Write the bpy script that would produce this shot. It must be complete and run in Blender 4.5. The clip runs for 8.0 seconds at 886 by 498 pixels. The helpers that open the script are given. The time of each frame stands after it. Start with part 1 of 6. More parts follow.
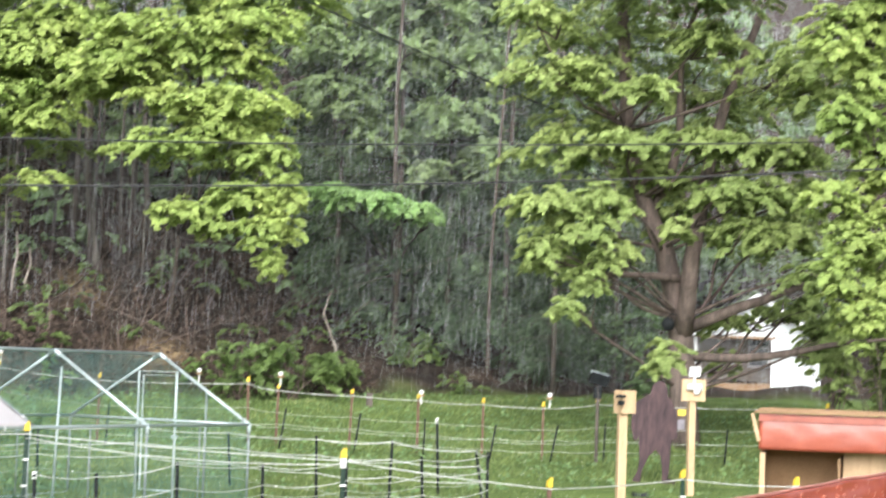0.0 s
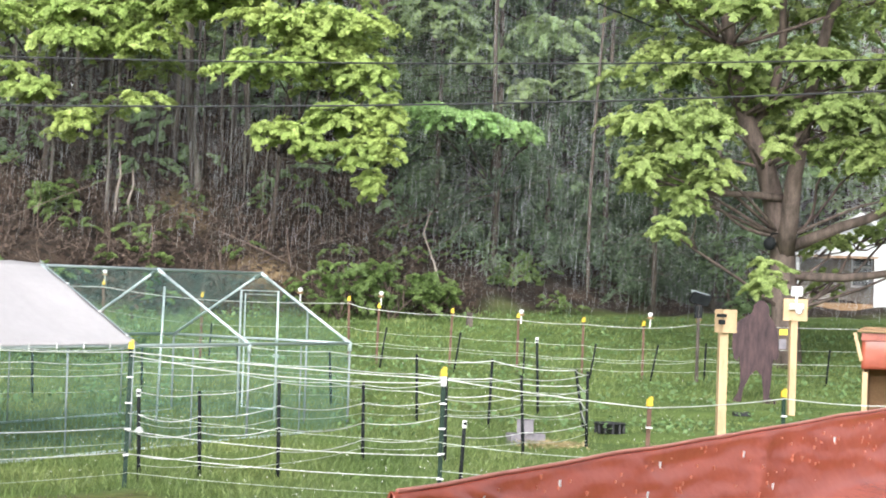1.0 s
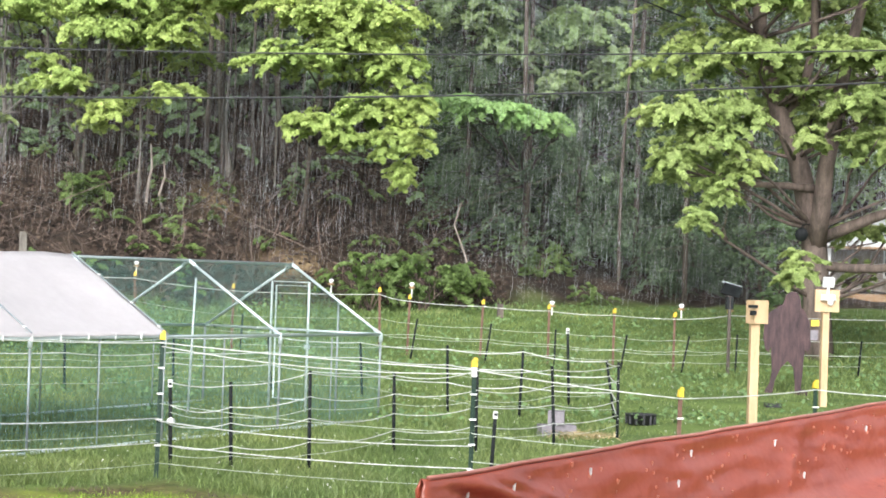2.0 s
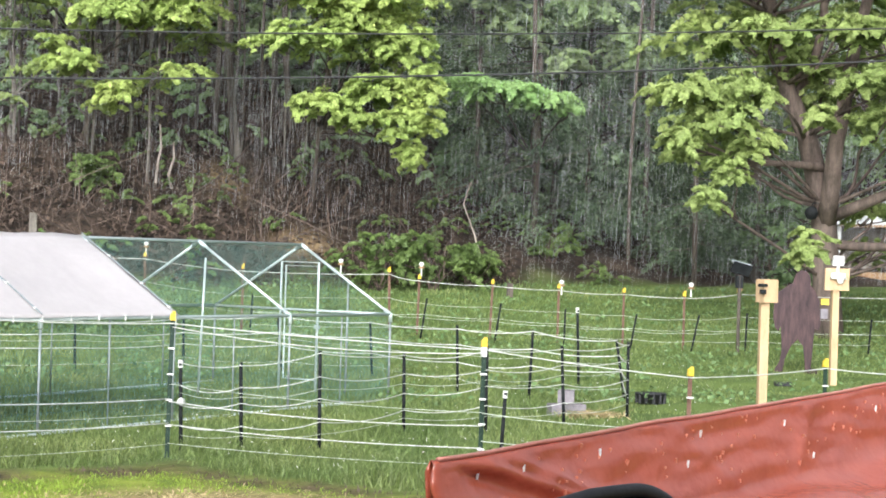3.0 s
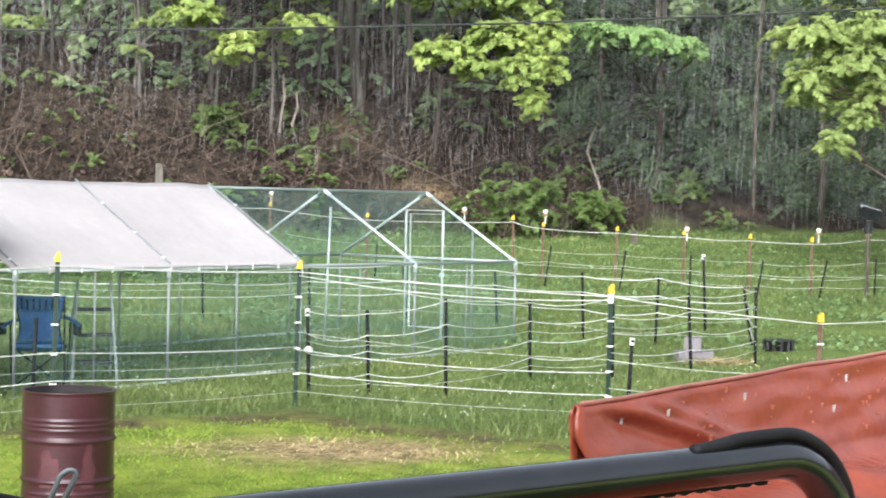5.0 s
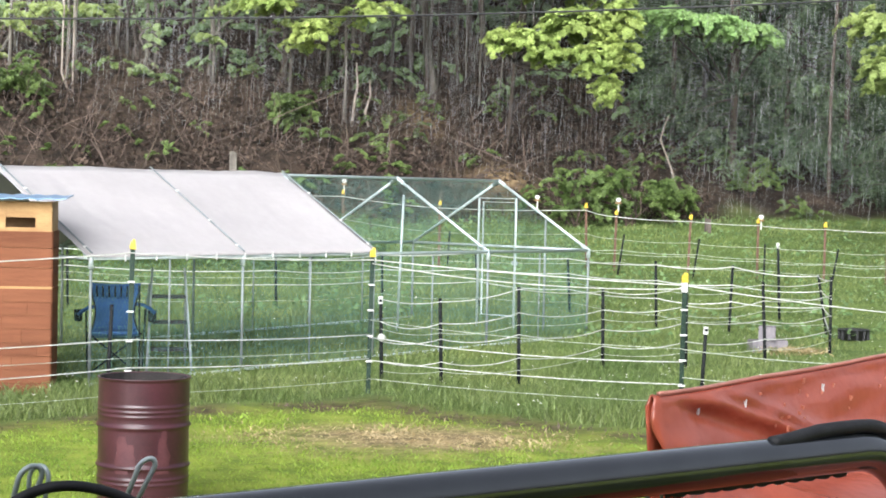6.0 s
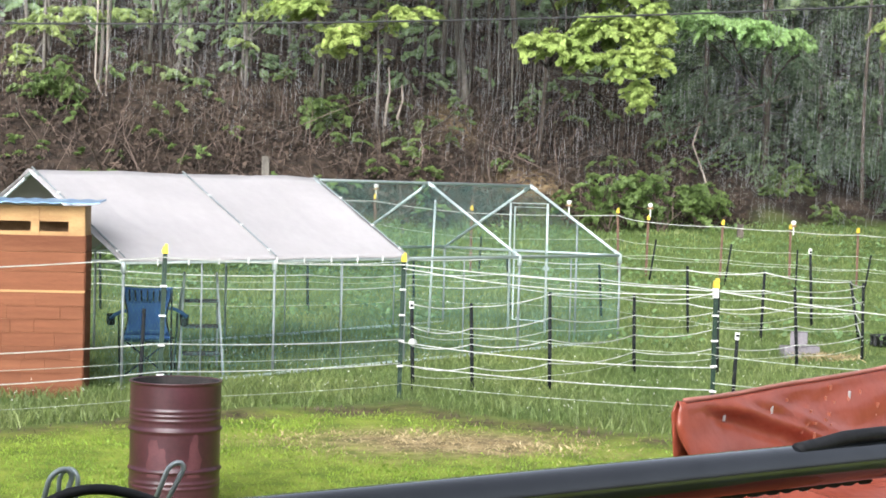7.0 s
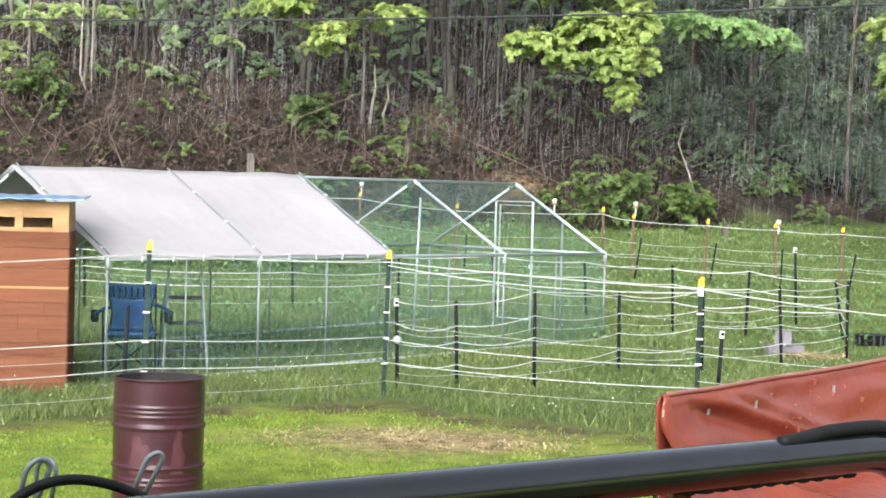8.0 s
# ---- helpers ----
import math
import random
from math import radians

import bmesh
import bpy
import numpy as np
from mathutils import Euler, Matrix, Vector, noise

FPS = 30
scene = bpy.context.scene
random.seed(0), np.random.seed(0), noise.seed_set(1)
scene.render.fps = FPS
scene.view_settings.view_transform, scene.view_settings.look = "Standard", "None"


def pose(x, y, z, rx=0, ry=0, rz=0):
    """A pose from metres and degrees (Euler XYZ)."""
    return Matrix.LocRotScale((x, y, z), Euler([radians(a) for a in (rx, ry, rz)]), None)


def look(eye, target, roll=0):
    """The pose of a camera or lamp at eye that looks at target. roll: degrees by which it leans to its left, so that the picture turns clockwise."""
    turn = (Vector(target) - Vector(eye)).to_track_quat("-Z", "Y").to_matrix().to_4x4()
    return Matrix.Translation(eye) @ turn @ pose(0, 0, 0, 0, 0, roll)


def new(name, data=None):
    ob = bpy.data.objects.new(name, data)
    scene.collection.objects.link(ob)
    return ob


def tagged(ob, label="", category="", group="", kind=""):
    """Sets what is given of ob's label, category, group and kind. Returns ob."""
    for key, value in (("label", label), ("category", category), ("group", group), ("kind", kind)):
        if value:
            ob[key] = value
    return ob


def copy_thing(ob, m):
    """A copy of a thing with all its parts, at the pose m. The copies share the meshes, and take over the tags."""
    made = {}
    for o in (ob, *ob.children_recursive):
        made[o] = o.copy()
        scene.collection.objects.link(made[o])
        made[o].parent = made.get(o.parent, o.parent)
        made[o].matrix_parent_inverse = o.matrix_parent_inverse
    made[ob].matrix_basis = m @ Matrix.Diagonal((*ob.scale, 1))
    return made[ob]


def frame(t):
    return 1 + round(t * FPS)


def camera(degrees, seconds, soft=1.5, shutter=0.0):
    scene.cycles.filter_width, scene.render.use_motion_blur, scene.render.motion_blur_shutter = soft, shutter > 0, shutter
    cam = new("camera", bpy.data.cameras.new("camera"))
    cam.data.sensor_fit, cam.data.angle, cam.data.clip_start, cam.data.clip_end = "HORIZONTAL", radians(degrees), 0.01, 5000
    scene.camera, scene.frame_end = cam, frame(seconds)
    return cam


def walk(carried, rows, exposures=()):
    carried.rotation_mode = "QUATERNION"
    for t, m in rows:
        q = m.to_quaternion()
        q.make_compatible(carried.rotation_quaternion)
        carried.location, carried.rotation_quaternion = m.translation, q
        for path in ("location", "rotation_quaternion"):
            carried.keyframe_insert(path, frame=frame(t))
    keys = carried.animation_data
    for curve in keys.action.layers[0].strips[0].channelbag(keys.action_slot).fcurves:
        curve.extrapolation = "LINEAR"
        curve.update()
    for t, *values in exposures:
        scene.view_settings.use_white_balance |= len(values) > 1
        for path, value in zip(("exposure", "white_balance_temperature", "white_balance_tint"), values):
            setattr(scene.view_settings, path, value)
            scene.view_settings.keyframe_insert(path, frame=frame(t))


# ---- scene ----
cam = camera(25.6, 8.0, soft=1.75, shutter=0.5)
PATH = [
    (0, (0.022, 0.007, 1.765), (0.377, 1.971, 1.887), 1.9),
    (0.5, (0.024, 0.003, 1.76), (0.323, 1.98, 1.825), 1.8),
    (1, (0.029, 0.019, 1.754), (0.286, 2.002, 1.791), 1.9),
    (1.5, (0.029, -0.014, 1.756), (0.267, 1.972, 1.787), 2.0),
    (1.7, (0.03, 0.004, 1.748), (0.261, 1.991, 1.778), 2.0),
    (2.8, (0.025, 0.026, 1.746), (0.244, 2.014, 1.758), 1.7),
    (3, (0.03, 0.015, 1.751), (0.247, 2.003, 1.757), 1.7),
    (3.5, (0.037, 0.06, 1.746), (0.245, 2.049, 1.737), 1.5),
    (4, (0.025, 0.048, 1.75), (0.21, 2.04, 1.726), 1.4),
    (4.5, (0.016, 0.065, 1.744), (0.161, 2.06, 1.704), 1.3),
    (4.7, (0.009, 0.068, 1.741), (0.133, 2.064, 1.697), 1.3),
    (5.8, (-0.008, 0.082, 1.734), (0.023, 2.08, 1.671), 1.2),
    (6, (-0.007, 0.076, 1.74), (0.013, 2.074, 1.676), 1.3),
    (6.5, (0.007, 0.053, 1.746), (0.004, 2.052, 1.684), 1.3),
    (7, (0.001, 0.053, 1.744), (-0.012, 2.052, 1.684), 1.4),
    (7.5, (0.003, 0.06, 1.739), (-0.008, 2.059, 1.678), 1.5),
    (8, (0.005, 0.073, 1.732), (0.007, 2.072, 1.671), 1.6),
]
walk(cam, [(t, look(eye, target, roll)) for t, eye, target, roll in PATH], [(0, 0.72, 6000, 11), (8, 0.72, 6000, 11)])

# ---- daylight: an overcast, rainy sky ----
world = bpy.data.worlds.new("overcast_sky")
scene.world = world
world.use_nodes = True
wn = world.node_tree
sky = wn.nodes.new("ShaderNodeTexSky")
sky.sky_type = "NISHITA"
sky.sun_disc = False
sky.sun_elevation, sky.sun_rotation = radians(26), radians(195)
sky.air_density, sky.dust_density, sky.ozone_density = 1.0, 6.0, 0.6
grey = wn.nodes.new("ShaderNodeHueSaturation")
grey.inputs["Saturation"].default_value = 0.3
wn.links.new(sky.outputs[0], grey.inputs["Color"])
wn.links.new(grey.outputs[0], wn.nodes["Background"].inputs[0])
wn.nodes["Background"].inputs[1].default_value = 0.15
sun = new("sun", bpy.data.lights.new("sun", "SUN"))
sun.data.energy, sun.data.angle, sun.data.color = 3.2, radians(60), (1.0, 0.98, 0.93)
sun.matrix_world = look((-11, -32, 22.5), (0, 12, 0))


# ---- materials ----
def mat(name, a, b, scale=6.0, rough=0.8, metal=0.0, bump=0.15, bump_scale=60.0, gloss=0.4, island=0.0, single=0.0, lucent=0.0, stretch=(1, 1, 1), coat=0.0, spread=(0.35, 0.65)):
    """Two colours mixed by coarse and fine noise; island or single vary the value from piece to piece."""
    m = bpy.data.materials.new(name)
    m.use_nodes = True
    n, l = m.node_tree.nodes, m.node_tree.links
    s = n["Principled BSDF"]
    tc = n.new("ShaderNodeTexCoord")
    mp = n.new("ShaderNodeMapping")
    mp.inputs["Scale"].default_value = stretch
    l.new(tc.outputs["Object"], mp.inputs[0])
    big, fine = n.new("ShaderNodeTexNoise"), n.new("ShaderNodeTexNoise")
    big.inputs["Scale"].default_value, big.inputs["Detail"].default_value = scale, 4
    fine.inputs["Scale"].default_value, fine.inputs["Detail"].default_value = bump_scale, 3
    l.new(mp.outputs[0], big.inputs["Vector"])
    l.new(mp.outputs[0], fine.inputs["Vector"])
    mix = n.new("ShaderNodeMix")
    mix.inputs[0].default_value = 0.35
    l.new(big.outputs[0], mix.inputs[2])
    l.new(fine.outputs[0], mix.inputs[3])
    ramp = n.new("ShaderNodeValToRGB")
    ramp.color_ramp.elements[0].position, ramp.color_ramp.elements[1].position = spread
    ramp.color_ramp.elements[0].color, ramp.color_ramp.elements[1].color = (*a, 1), (*b, 1)
    l.new(mix.outputs[0], ramp.inputs[0])
    colour = ramp.outputs[0]
    if island or single:
        hsv = n.new("ShaderNodeHueSaturation")
        src = n.new("ShaderNodeNewGeometry") if island else n.new("ShaderNodeObjectInfo")
        rnd = src.outputs["Random Per Island"] if island else src.outputs["Random"]
        amount = island or single
        rng = n.new("ShaderNodeMapRange")
        rng.inputs[3].default_value, rng.inputs[4].default_value = 1 - amount, 1 + amount
        l.new(rnd, rng.inputs[0])
        l.new(rng.outputs[0], hsv.inputs["Value"])
        l.new(colour, hsv.inputs["Color"])
        colour = hsv.outputs[0]
    l.new(colour, s.inputs["Base Color"])
    s.inputs["Roughness"].default_value, s.inputs["Metallic"].default_value = rough, metal
    s.inputs["Specular IOR Level"].default_value = gloss
    s.inputs["Coat Weight"].default_value = coat
    if bump:
        bp = n.new("ShaderNodeBump")
        bp.inputs["Strength"].default_value, bp.inputs["Distance"].default_value = bump, 0.01
        l.new(fine.outputs[0], bp.inputs["Height"])
        l.new(bp.outputs[0], s.inputs["Normal"])
    if lucent:
        tr = n.new("ShaderNodeBsdfTranslucent")
        sh = n.new("ShaderNodeMixShader")
        sh.inputs[0].default_value = lucent
        l.new(colour, tr.inputs[0])
        l.new(s.outputs[0], sh.inputs[1])
        l.new(tr.outputs[0], sh.inputs[2])
        l.new(sh.outputs[0], n["Material Output"].inputs[0])
    return m


LEAF_BRIGHT = mat("maple_leaf", (0.275, 0.375, 0.11), (0.42, 0.495, 0.155), 0.8, 0.6, bump=0, gloss=0.2, island=0.28, lucent=0.45)
LEAF_BLUE = mat("cool_leaf", (0.24, 0.4, 0.14), (0.36, 0.5, 0.2), 0.8, 0.6, bump=0, gloss=0.2, island=0.28, lucent=0.45)
# the wood's haze is put into these two leaf colours, pale and greyed
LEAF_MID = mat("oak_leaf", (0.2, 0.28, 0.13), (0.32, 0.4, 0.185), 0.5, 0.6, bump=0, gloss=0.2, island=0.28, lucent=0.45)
LEAF_DARK = mat("hazy_wood_leaf", (0.165, 0.25, 0.12), (0.27, 0.365, 0.175), 0.4, 0.6, bump=0, gloss=0.2, island=0.28, lucent=0.45)
LEAF_SHADE = mat("shade_tree_leaf", (0.25, 0.335, 0.11), (0.38, 0.45, 0.16), 0.5, 0.6, bump=0, gloss=0.2, island=0.28, lucent=0.45)
LEAF_HEMLOCK = mat("hemlock_needles", (0.085, 0.13, 0.075), (0.15, 0.2, 0.11), 0.5, 0.7, bump=0, gloss=0.2, island=0.3, lucent=0.25)
LEAF_WEED = mat("meadow_weed", (0.11, 0.19, 0.07), (0.19, 0.28, 0.11), 1.2, 0.55, bump=0, island=0.3, lucent=0.35)
LEAF_SHRUB = mat("shrub_leaf", (0.08, 0.13, 0.034), (0.155, 0.22, 0.06), 1.5, 0.5, bump=0, island=0.4, lucent=0.4)
BARK = mat("bark", (0.04, 0.032, 0.027), (0.12, 0.1, 0.08), 5, 0.9, bump=0.8, bump_scale=30, stretch=(3, 3, 0.6))
BARK_OLD = mat("old_bark", (0.055, 0.043, 0.036), (0.18, 0.135, 0.112), 3, 0.9, bump=0.8, bump_scale=25, stretch=(3, 3, 0.6))
BARK_PALE = mat("pale_bark", (0.07, 0.062, 0.053), (0.165, 0.148, 0.125), 4, 0.9, bump=0.5, bump_scale=30, single=0.4, stretch=(3, 3, 0.7))
# bleached snags; on the house it is the porch wall's shaded tone
SNAG_PORCH_SHADE = mat("bark_and_porch_shade", (0.2, 0.17, 0.14), (0.36, 0.31, 0.26), 4, 0.9, bump=0.5, bump_scale=30)
LITTER = mat("leaf_litter", (0.018, 0.013, 0.0095), (0.085, 0.058, 0.042), 3, 0.9, bump=0, island=0.5)
TWIG = mat("dead_stem", (0.0425, 0.0314, 0.0255), (0.145, 0.106, 0.085), 3, 0.9, bump=0, island=0.45)
BLADE = mat("tall_grass", (0.105, 0.165, 0.05), (0.24, 0.285, 0.098), 0.7, 0.5, bump=0, island=0.35, lucent=0.4)
BLADE_MOWN = mat("mown_grass", (0.16, 0.26, 0.028), (0.27, 0.365, 0.05), 0.9, 0.55, bump=0, island=0.45, lucent=0.3)
STRAW = mat("dry_straw", (0.3, 0.23, 0.11), (0.5, 0.4, 0.22), 5, 0.8, bump=0, island=0.3)
CLOVER = mat("clover_flower", (0.7, 0.7, 0.62), (0.85, 0.85, 0.8), 5, 0.7, bump=0)
STEEL = mat("galvanised_steel", (0.42, 0.49, 0.49), (0.54, 0.6, 0.6), 14, 0.4, 0.35, bump=0.05, bump_scale=90)
# darker copy of the steel; shade on the upright posts is in the colour
STEEL_DULL_SHADE = mat("dull_shaded_steel", (0.2, 0.225, 0.23), (0.3, 0.33, 0.335), 14, 0.55, 0.5, bump=0.05, bump_scale=90)
WIRE = mat("netting_wire", (0.055, 0.15, 0.13), (0.11, 0.22, 0.2), 10, 0.5, 0.3, bump=0)
FABRIC = mat("white_cover", (0.49, 0.462, 0.457), (0.555, 0.525, 0.52), 1.2, 0.45, bump=0.08, bump_scale=12, lucent=0.25)
ROPE = mat("white_rope", (0.4, 0.41, 0.38), (0.54, 0.55, 0.51), 20, 0.6, bump=0.1)
LINE = mat("net_line", (0.36, 0.4, 0.33), (0.5, 0.53, 0.46), 20, 0.6, bump=0)
POST_GREEN = mat("green_post_paint", (0.008, 0.022, 0.014), (0.02, 0.044, 0.028), 9, 0.5, bump=0.1)
POST_BLACK = mat("black_post_plastic", (0.008, 0.009, 0.01), (0.02, 0.022, 0.023), 9, 0.7, bump=0.05, gloss=0.15)
POST_RUST = mat("rusty_post", (0.09, 0.05, 0.036), (0.16, 0.095, 0.065), 12, 0.85, bump=0.3)
CAP_YELLOW = mat("yellow_plastic", (0.6, 0.42, 0.03), (0.7, 0.52, 0.06), 10, 0.45, bump=0.03)
WHITE_PAINT = mat("white_paint", (0.6, 0.6, 0.58), (0.72, 0.72, 0.7), 9, 0.5, bump=0.05)
BARREL = mat("maroon_paint", (0.032, 0.0085, 0.013), (0.055, 0.0155, 0.022), 4, 0.38, bump=0.05, bump_scale=40, coat=0.3)
BARREL_FADE = mat("faded_maroon", (0.066, 0.021, 0.027), (0.098, 0.033, 0.039), 9, 0.5, bump=0.03)
SOOT = mat("soot", (0.01, 0.009, 0.009), (0.03, 0.026, 0.025), 8, 0.9)
RED_WOOD = mat("red_stained_wood", (0.125, 0.045, 0.021), (0.195, 0.076, 0.037), 3, 0.75, bump=0.3, bump_scale=40, gloss=0.2, single=0.08, stretch=(0.5, 0.5, 6))
PINE = mat("pine", (0.36, 0.245, 0.13), (0.52, 0.37, 0.22), 3, 0.65, bump=0.2, bump_scale=40, stretch=(4, 4, 0.7))
PINE_OLD = mat("amber_pine", (0.28, 0.155, 0.06), (0.42, 0.255, 0.105), 3, 0.65, bump=0.2, bump_scale=40, stretch=(0.8, 4, 4))
PLY = mat("weathered_ply", (0.2, 0.12, 0.06), (0.33, 0.21, 0.11), 3, 0.8, bump=0.2)
ROOF_BLUE = mat("blue_tin", (0.16, 0.27, 0.42), (0.27, 0.38, 0.52), 5, 0.4, 0.2, bump=0.05)
TARP = mat("wet_tarp", (0.33, 0.068, 0.035), (0.41, 0.095, 0.05), 7, 0.27, bump=0.22, bump_scale=45, gloss=0.7)
ORANGE = mat("orange_sheet", (0.22, 0.048, 0.026), (0.31, 0.075, 0.04), 4, 0.35, bump=0.4, bump_scale=9, gloss=0.6)
TARP_HEM = mat("tarp_hem", (0.42, 0.16, 0.12), (0.52, 0.22, 0.17), 12, 0.3, bump=0)
TARP_MARK = mat("tarp_mark", (0.52, 0.17, 0.1), (0.58, 0.21, 0.13), 20, 0.35, bump=0)
PIPE = mat("black_pipe", (0.012, 0.014, 0.017), (0.026, 0.029, 0.034), 12, 0.15, 0.0, bump=0.02, bump_scale=70, gloss=0.8, coat=1.0)
RUBBER = mat("black_rubber", (0.012, 0.012, 0.013), (0.028, 0.028, 0.03), 20, 0.6, bump=0.1)
CHAIR_BLUE = mat("blue_canvas", (0.012, 0.05, 0.16), (0.025, 0.085, 0.24), 8, 0.75, bump=0.2)
CONCRETE = mat("concrete", (0.13, 0.12, 0.13), (0.23, 0.21, 0.225), 8, 0.9, bump=0.5)
STATUE = mat("brown_cutout_paint", (0.02, 0.013, 0.015), (0.08, 0.046, 0.046), 5, 0.8, bump=0.3, stretch=(4, 4, 0.8))
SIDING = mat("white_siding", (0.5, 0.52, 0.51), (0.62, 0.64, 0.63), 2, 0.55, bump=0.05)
SHINGLE = mat("roof_shingle", (0.09, 0.085, 0.085), (0.17, 0.16, 0.155), 9, 0.9, bump=0.4)
GLASS = mat("dark_window", (0.015, 0.018, 0.02), (0.03, 0.034, 0.036), 2, 0.08, bump=0, gloss=0.7)
CABLE = mat("black_cable", (0.015, 0.015, 0.016), (0.03, 0.03, 0.03), 10, 0.6, bump=0)
RAIN_HAZE = mat("rain_and_haze", (0.7, 0.72, 0.74), (0.8, 0.82, 0.84), 1, 0.3, bump=0, lucent=0.5)
UNSEEN_WALL = mat("unseen_wall", (0.1, 0.085, 0.075), (0.16, 0.14, 0.12), 2, 0.7, bump=0.1)
DROP = mat("water_bead", (0.5, 0.52, 0.54), (0.7, 0.72, 0.73), 30, 0.1, bump=0, gloss=0.8)


def ground_material():
    m = bpy.data.materials.new("yard_ground")
    m.use_nodes = True
    n, l = m.node_tree.nodes, m.node_tree.links
    s = n["Principled BSDF"]
    tc = n.new("ShaderNodeTexCoord")

    def noise_ramp(scale, a, b, lo=0.35, hi=0.65):
        t, r = n.new("ShaderNodeTexNoise"), n.new("ShaderNodeValToRGB")
        t.inputs["Scale"].default_value, t.inputs["Detail"].default_value = scale, 6
        l.new(tc.outputs["Object"], t.inputs["Vector"])
        r.color_ramp.elements[0].position, r.color_ramp.elements[1].position = lo, hi
        r.color_ramp.elements[0].color, r.color_ramp.elements[1].color = (*a, 1), (*b, 1)
        l.new(t.outputs[0], r.inputs[0])
        return r.outputs[0]

    def blend(f, a, b):
        x = n.new("ShaderNodeMix")
        x.data_type = "RGBA"
        l.new(f, x.inputs[0]), l.new(a, x.inputs[6]), l.new(b, x.inputs[7])
        return x.outputs[2]

    def layer(name):
        a = n.new("ShaderNodeAttribute")
        a.attribute_name = name
        return a.outputs["Fac"]
    rough = noise_ramp(1.3, (0.075, 0.115, 0.03), (0.13, 0.18, 0.045))
    mown = noise_ramp(2.6, (0.11, 0.155, 0.02), (0.23, 0.275, 0.04))
    soil = noise_ramp(4, (0.016, 0.012, 0.009), (0.06, 0.042, 0.03))
    bare = noise_ramp(7, (0.1, 0.068, 0.04), (0.36, 0.26, 0.14))
    c = blend(layer("mown"), rough, mown)
    c = blend(layer("wood"), c, soil)
    c = blend(layer("bare"), c, bare)
    c = blend(layer("dirt_shade"), c, noise_ramp(9, (0.03, 0.021, 0.014), (0.12, 0.085, 0.05)))
    l.new(c, s.inputs["Base Color"])
    s.inputs["Roughness"].default_value = 0.9
    s.inputs["Specular IOR Level"].default_value = 0.2
    t, bp = n.new("ShaderNodeTexNoise"), n.new("ShaderNodeBump")
    t.inputs["Scale"].default_value = 14
    l.new(tc.outputs["Object"], t.inputs["Vector"])
    bp.inputs["Strength"].default_value, bp.inputs["Distance"].default_value = 0.6, 0.04
    l.new(t.outputs[0], bp.inputs["Height"])
    l.new(bp.outputs[0], s.inputs["Normal"])
    return m


# ---- mesh building ----
class Shape:
    """Collects corners and faces for one mesh."""

    def __init__(self):
        self.v, self.f = [], []

    def box(self, centre, size, turn=None, top=1.0):
        """A block; top narrows its upper face."""
        k = len(self.v)
        for z in (-0.5, 0.5):
            w = top if z > 0 else 1.0
            for x, y in ((-0.5, -0.5), (0.5, -0.5), (0.5, 0.5), (-0.5, 0.5)):
                p = Vector((x * size[0] * w, y * size[1] * w, z * size[2]))
                if turn:
                    p = turn @ p
                self.v.append(tuple(Vector(centre) + p))
        self.f += [tuple(k + i for i in q) for q in ((3, 2, 1, 0), (4, 5, 6, 7), (0, 1, 5, 4), (1, 2, 6, 5), (2, 3, 7, 6), (3, 0, 4, 7))]
        return self

    def tube(self, points, radius, sides=8, caps=True):
        """A round bar along the points; radius may be a list."""
        pts = [Vector(p) for p in points]
        radii = radius if isinstance(radius, (list, tuple)) else [radius] * len(pts)
        k = len(self.v)
        side = None
        for i, p in enumerate(pts):
            d = (pts[min(i + 1, len(pts) - 1)] - pts[max(i - 1, 0)]).normalized()
            if side is None:
                side = d.orthogonal().normalized()
            side = (side - d * side.dot(d)).normalized()
            up = d.cross(side)
            for j in range(sides):
                a = 2 * math.pi * j / sides
                self.v.append(tuple(p + (side * math.cos(a) + up * math.sin(a)) * radii[i]))
        for i in range(len(pts) - 1):
            for j in range(sides):
                a, b = k + i * sides + j, k + i * sides + (j + 1) % sides
                self.f.append((a, b, b + sides, a + sides))
        if caps:
            self.f.append(tuple(range(k + sides - 1, k - 1, -1)))
            e = k + (len(pts) - 1) * sides
            self.f.append(tuple(range(e, e + sides)))
        return self

    def lathe(self, profile, sides=32, centre=(0, 0, 0)):
        k = len(self.v)
        for r, z in profile:
            for j in range(sides):
                a = 2 * math.pi * j / sides
                self.v.append((centre[0] + r * math.cos(a), centre[1] + r * math.sin(a), centre[2] + z))
        for i in range(len(profile) - 1):
            for j in range(sides):
                a, b = k + i * sides + j, k + i * sides + (j + 1) % sides
                self.f.append((a, b, b + sides, a + sides))
        return self

    def slab(self, outline, thick):
        """An upright plate in the local xz plane, thick along y."""
        k, n = len(self.v), len(outline)
        for y in (-thick / 2, thick / 2):
            self.v += [(x, y, z) for x, z in outline]
        self.f += [tuple(range(k, k + n)), tuple(range(k + 2 * n - 1, k + n - 1, -1))]
        self.f += [(k + i, k + n + i, k + n + (i + 1) % n, k + (i + 1) % n) for i in range(n)]
        return self

    def sheet(self, rows):
        """A surface through rows of points."""
        k, n = len(self.v), len(rows[0])
        for r in rows:
            self.v += [tuple(p) for p in r]
        self.f += [(k + i * n + j, k + i * n + j + 1, k + (i + 1) * n + j + 1, k + (i + 1) * n + j) for i in range(len(rows) - 1) for j in range(n - 1)]
        return self

    def mesh(self, name, material, smooth=False):
        me = bpy.data.meshes.new(name)
        me.from_pydata(self.v, [], self.f)
        me.materials.append(material)
        if smooth:
            me.shade_smooth()
        me.update()
        return me


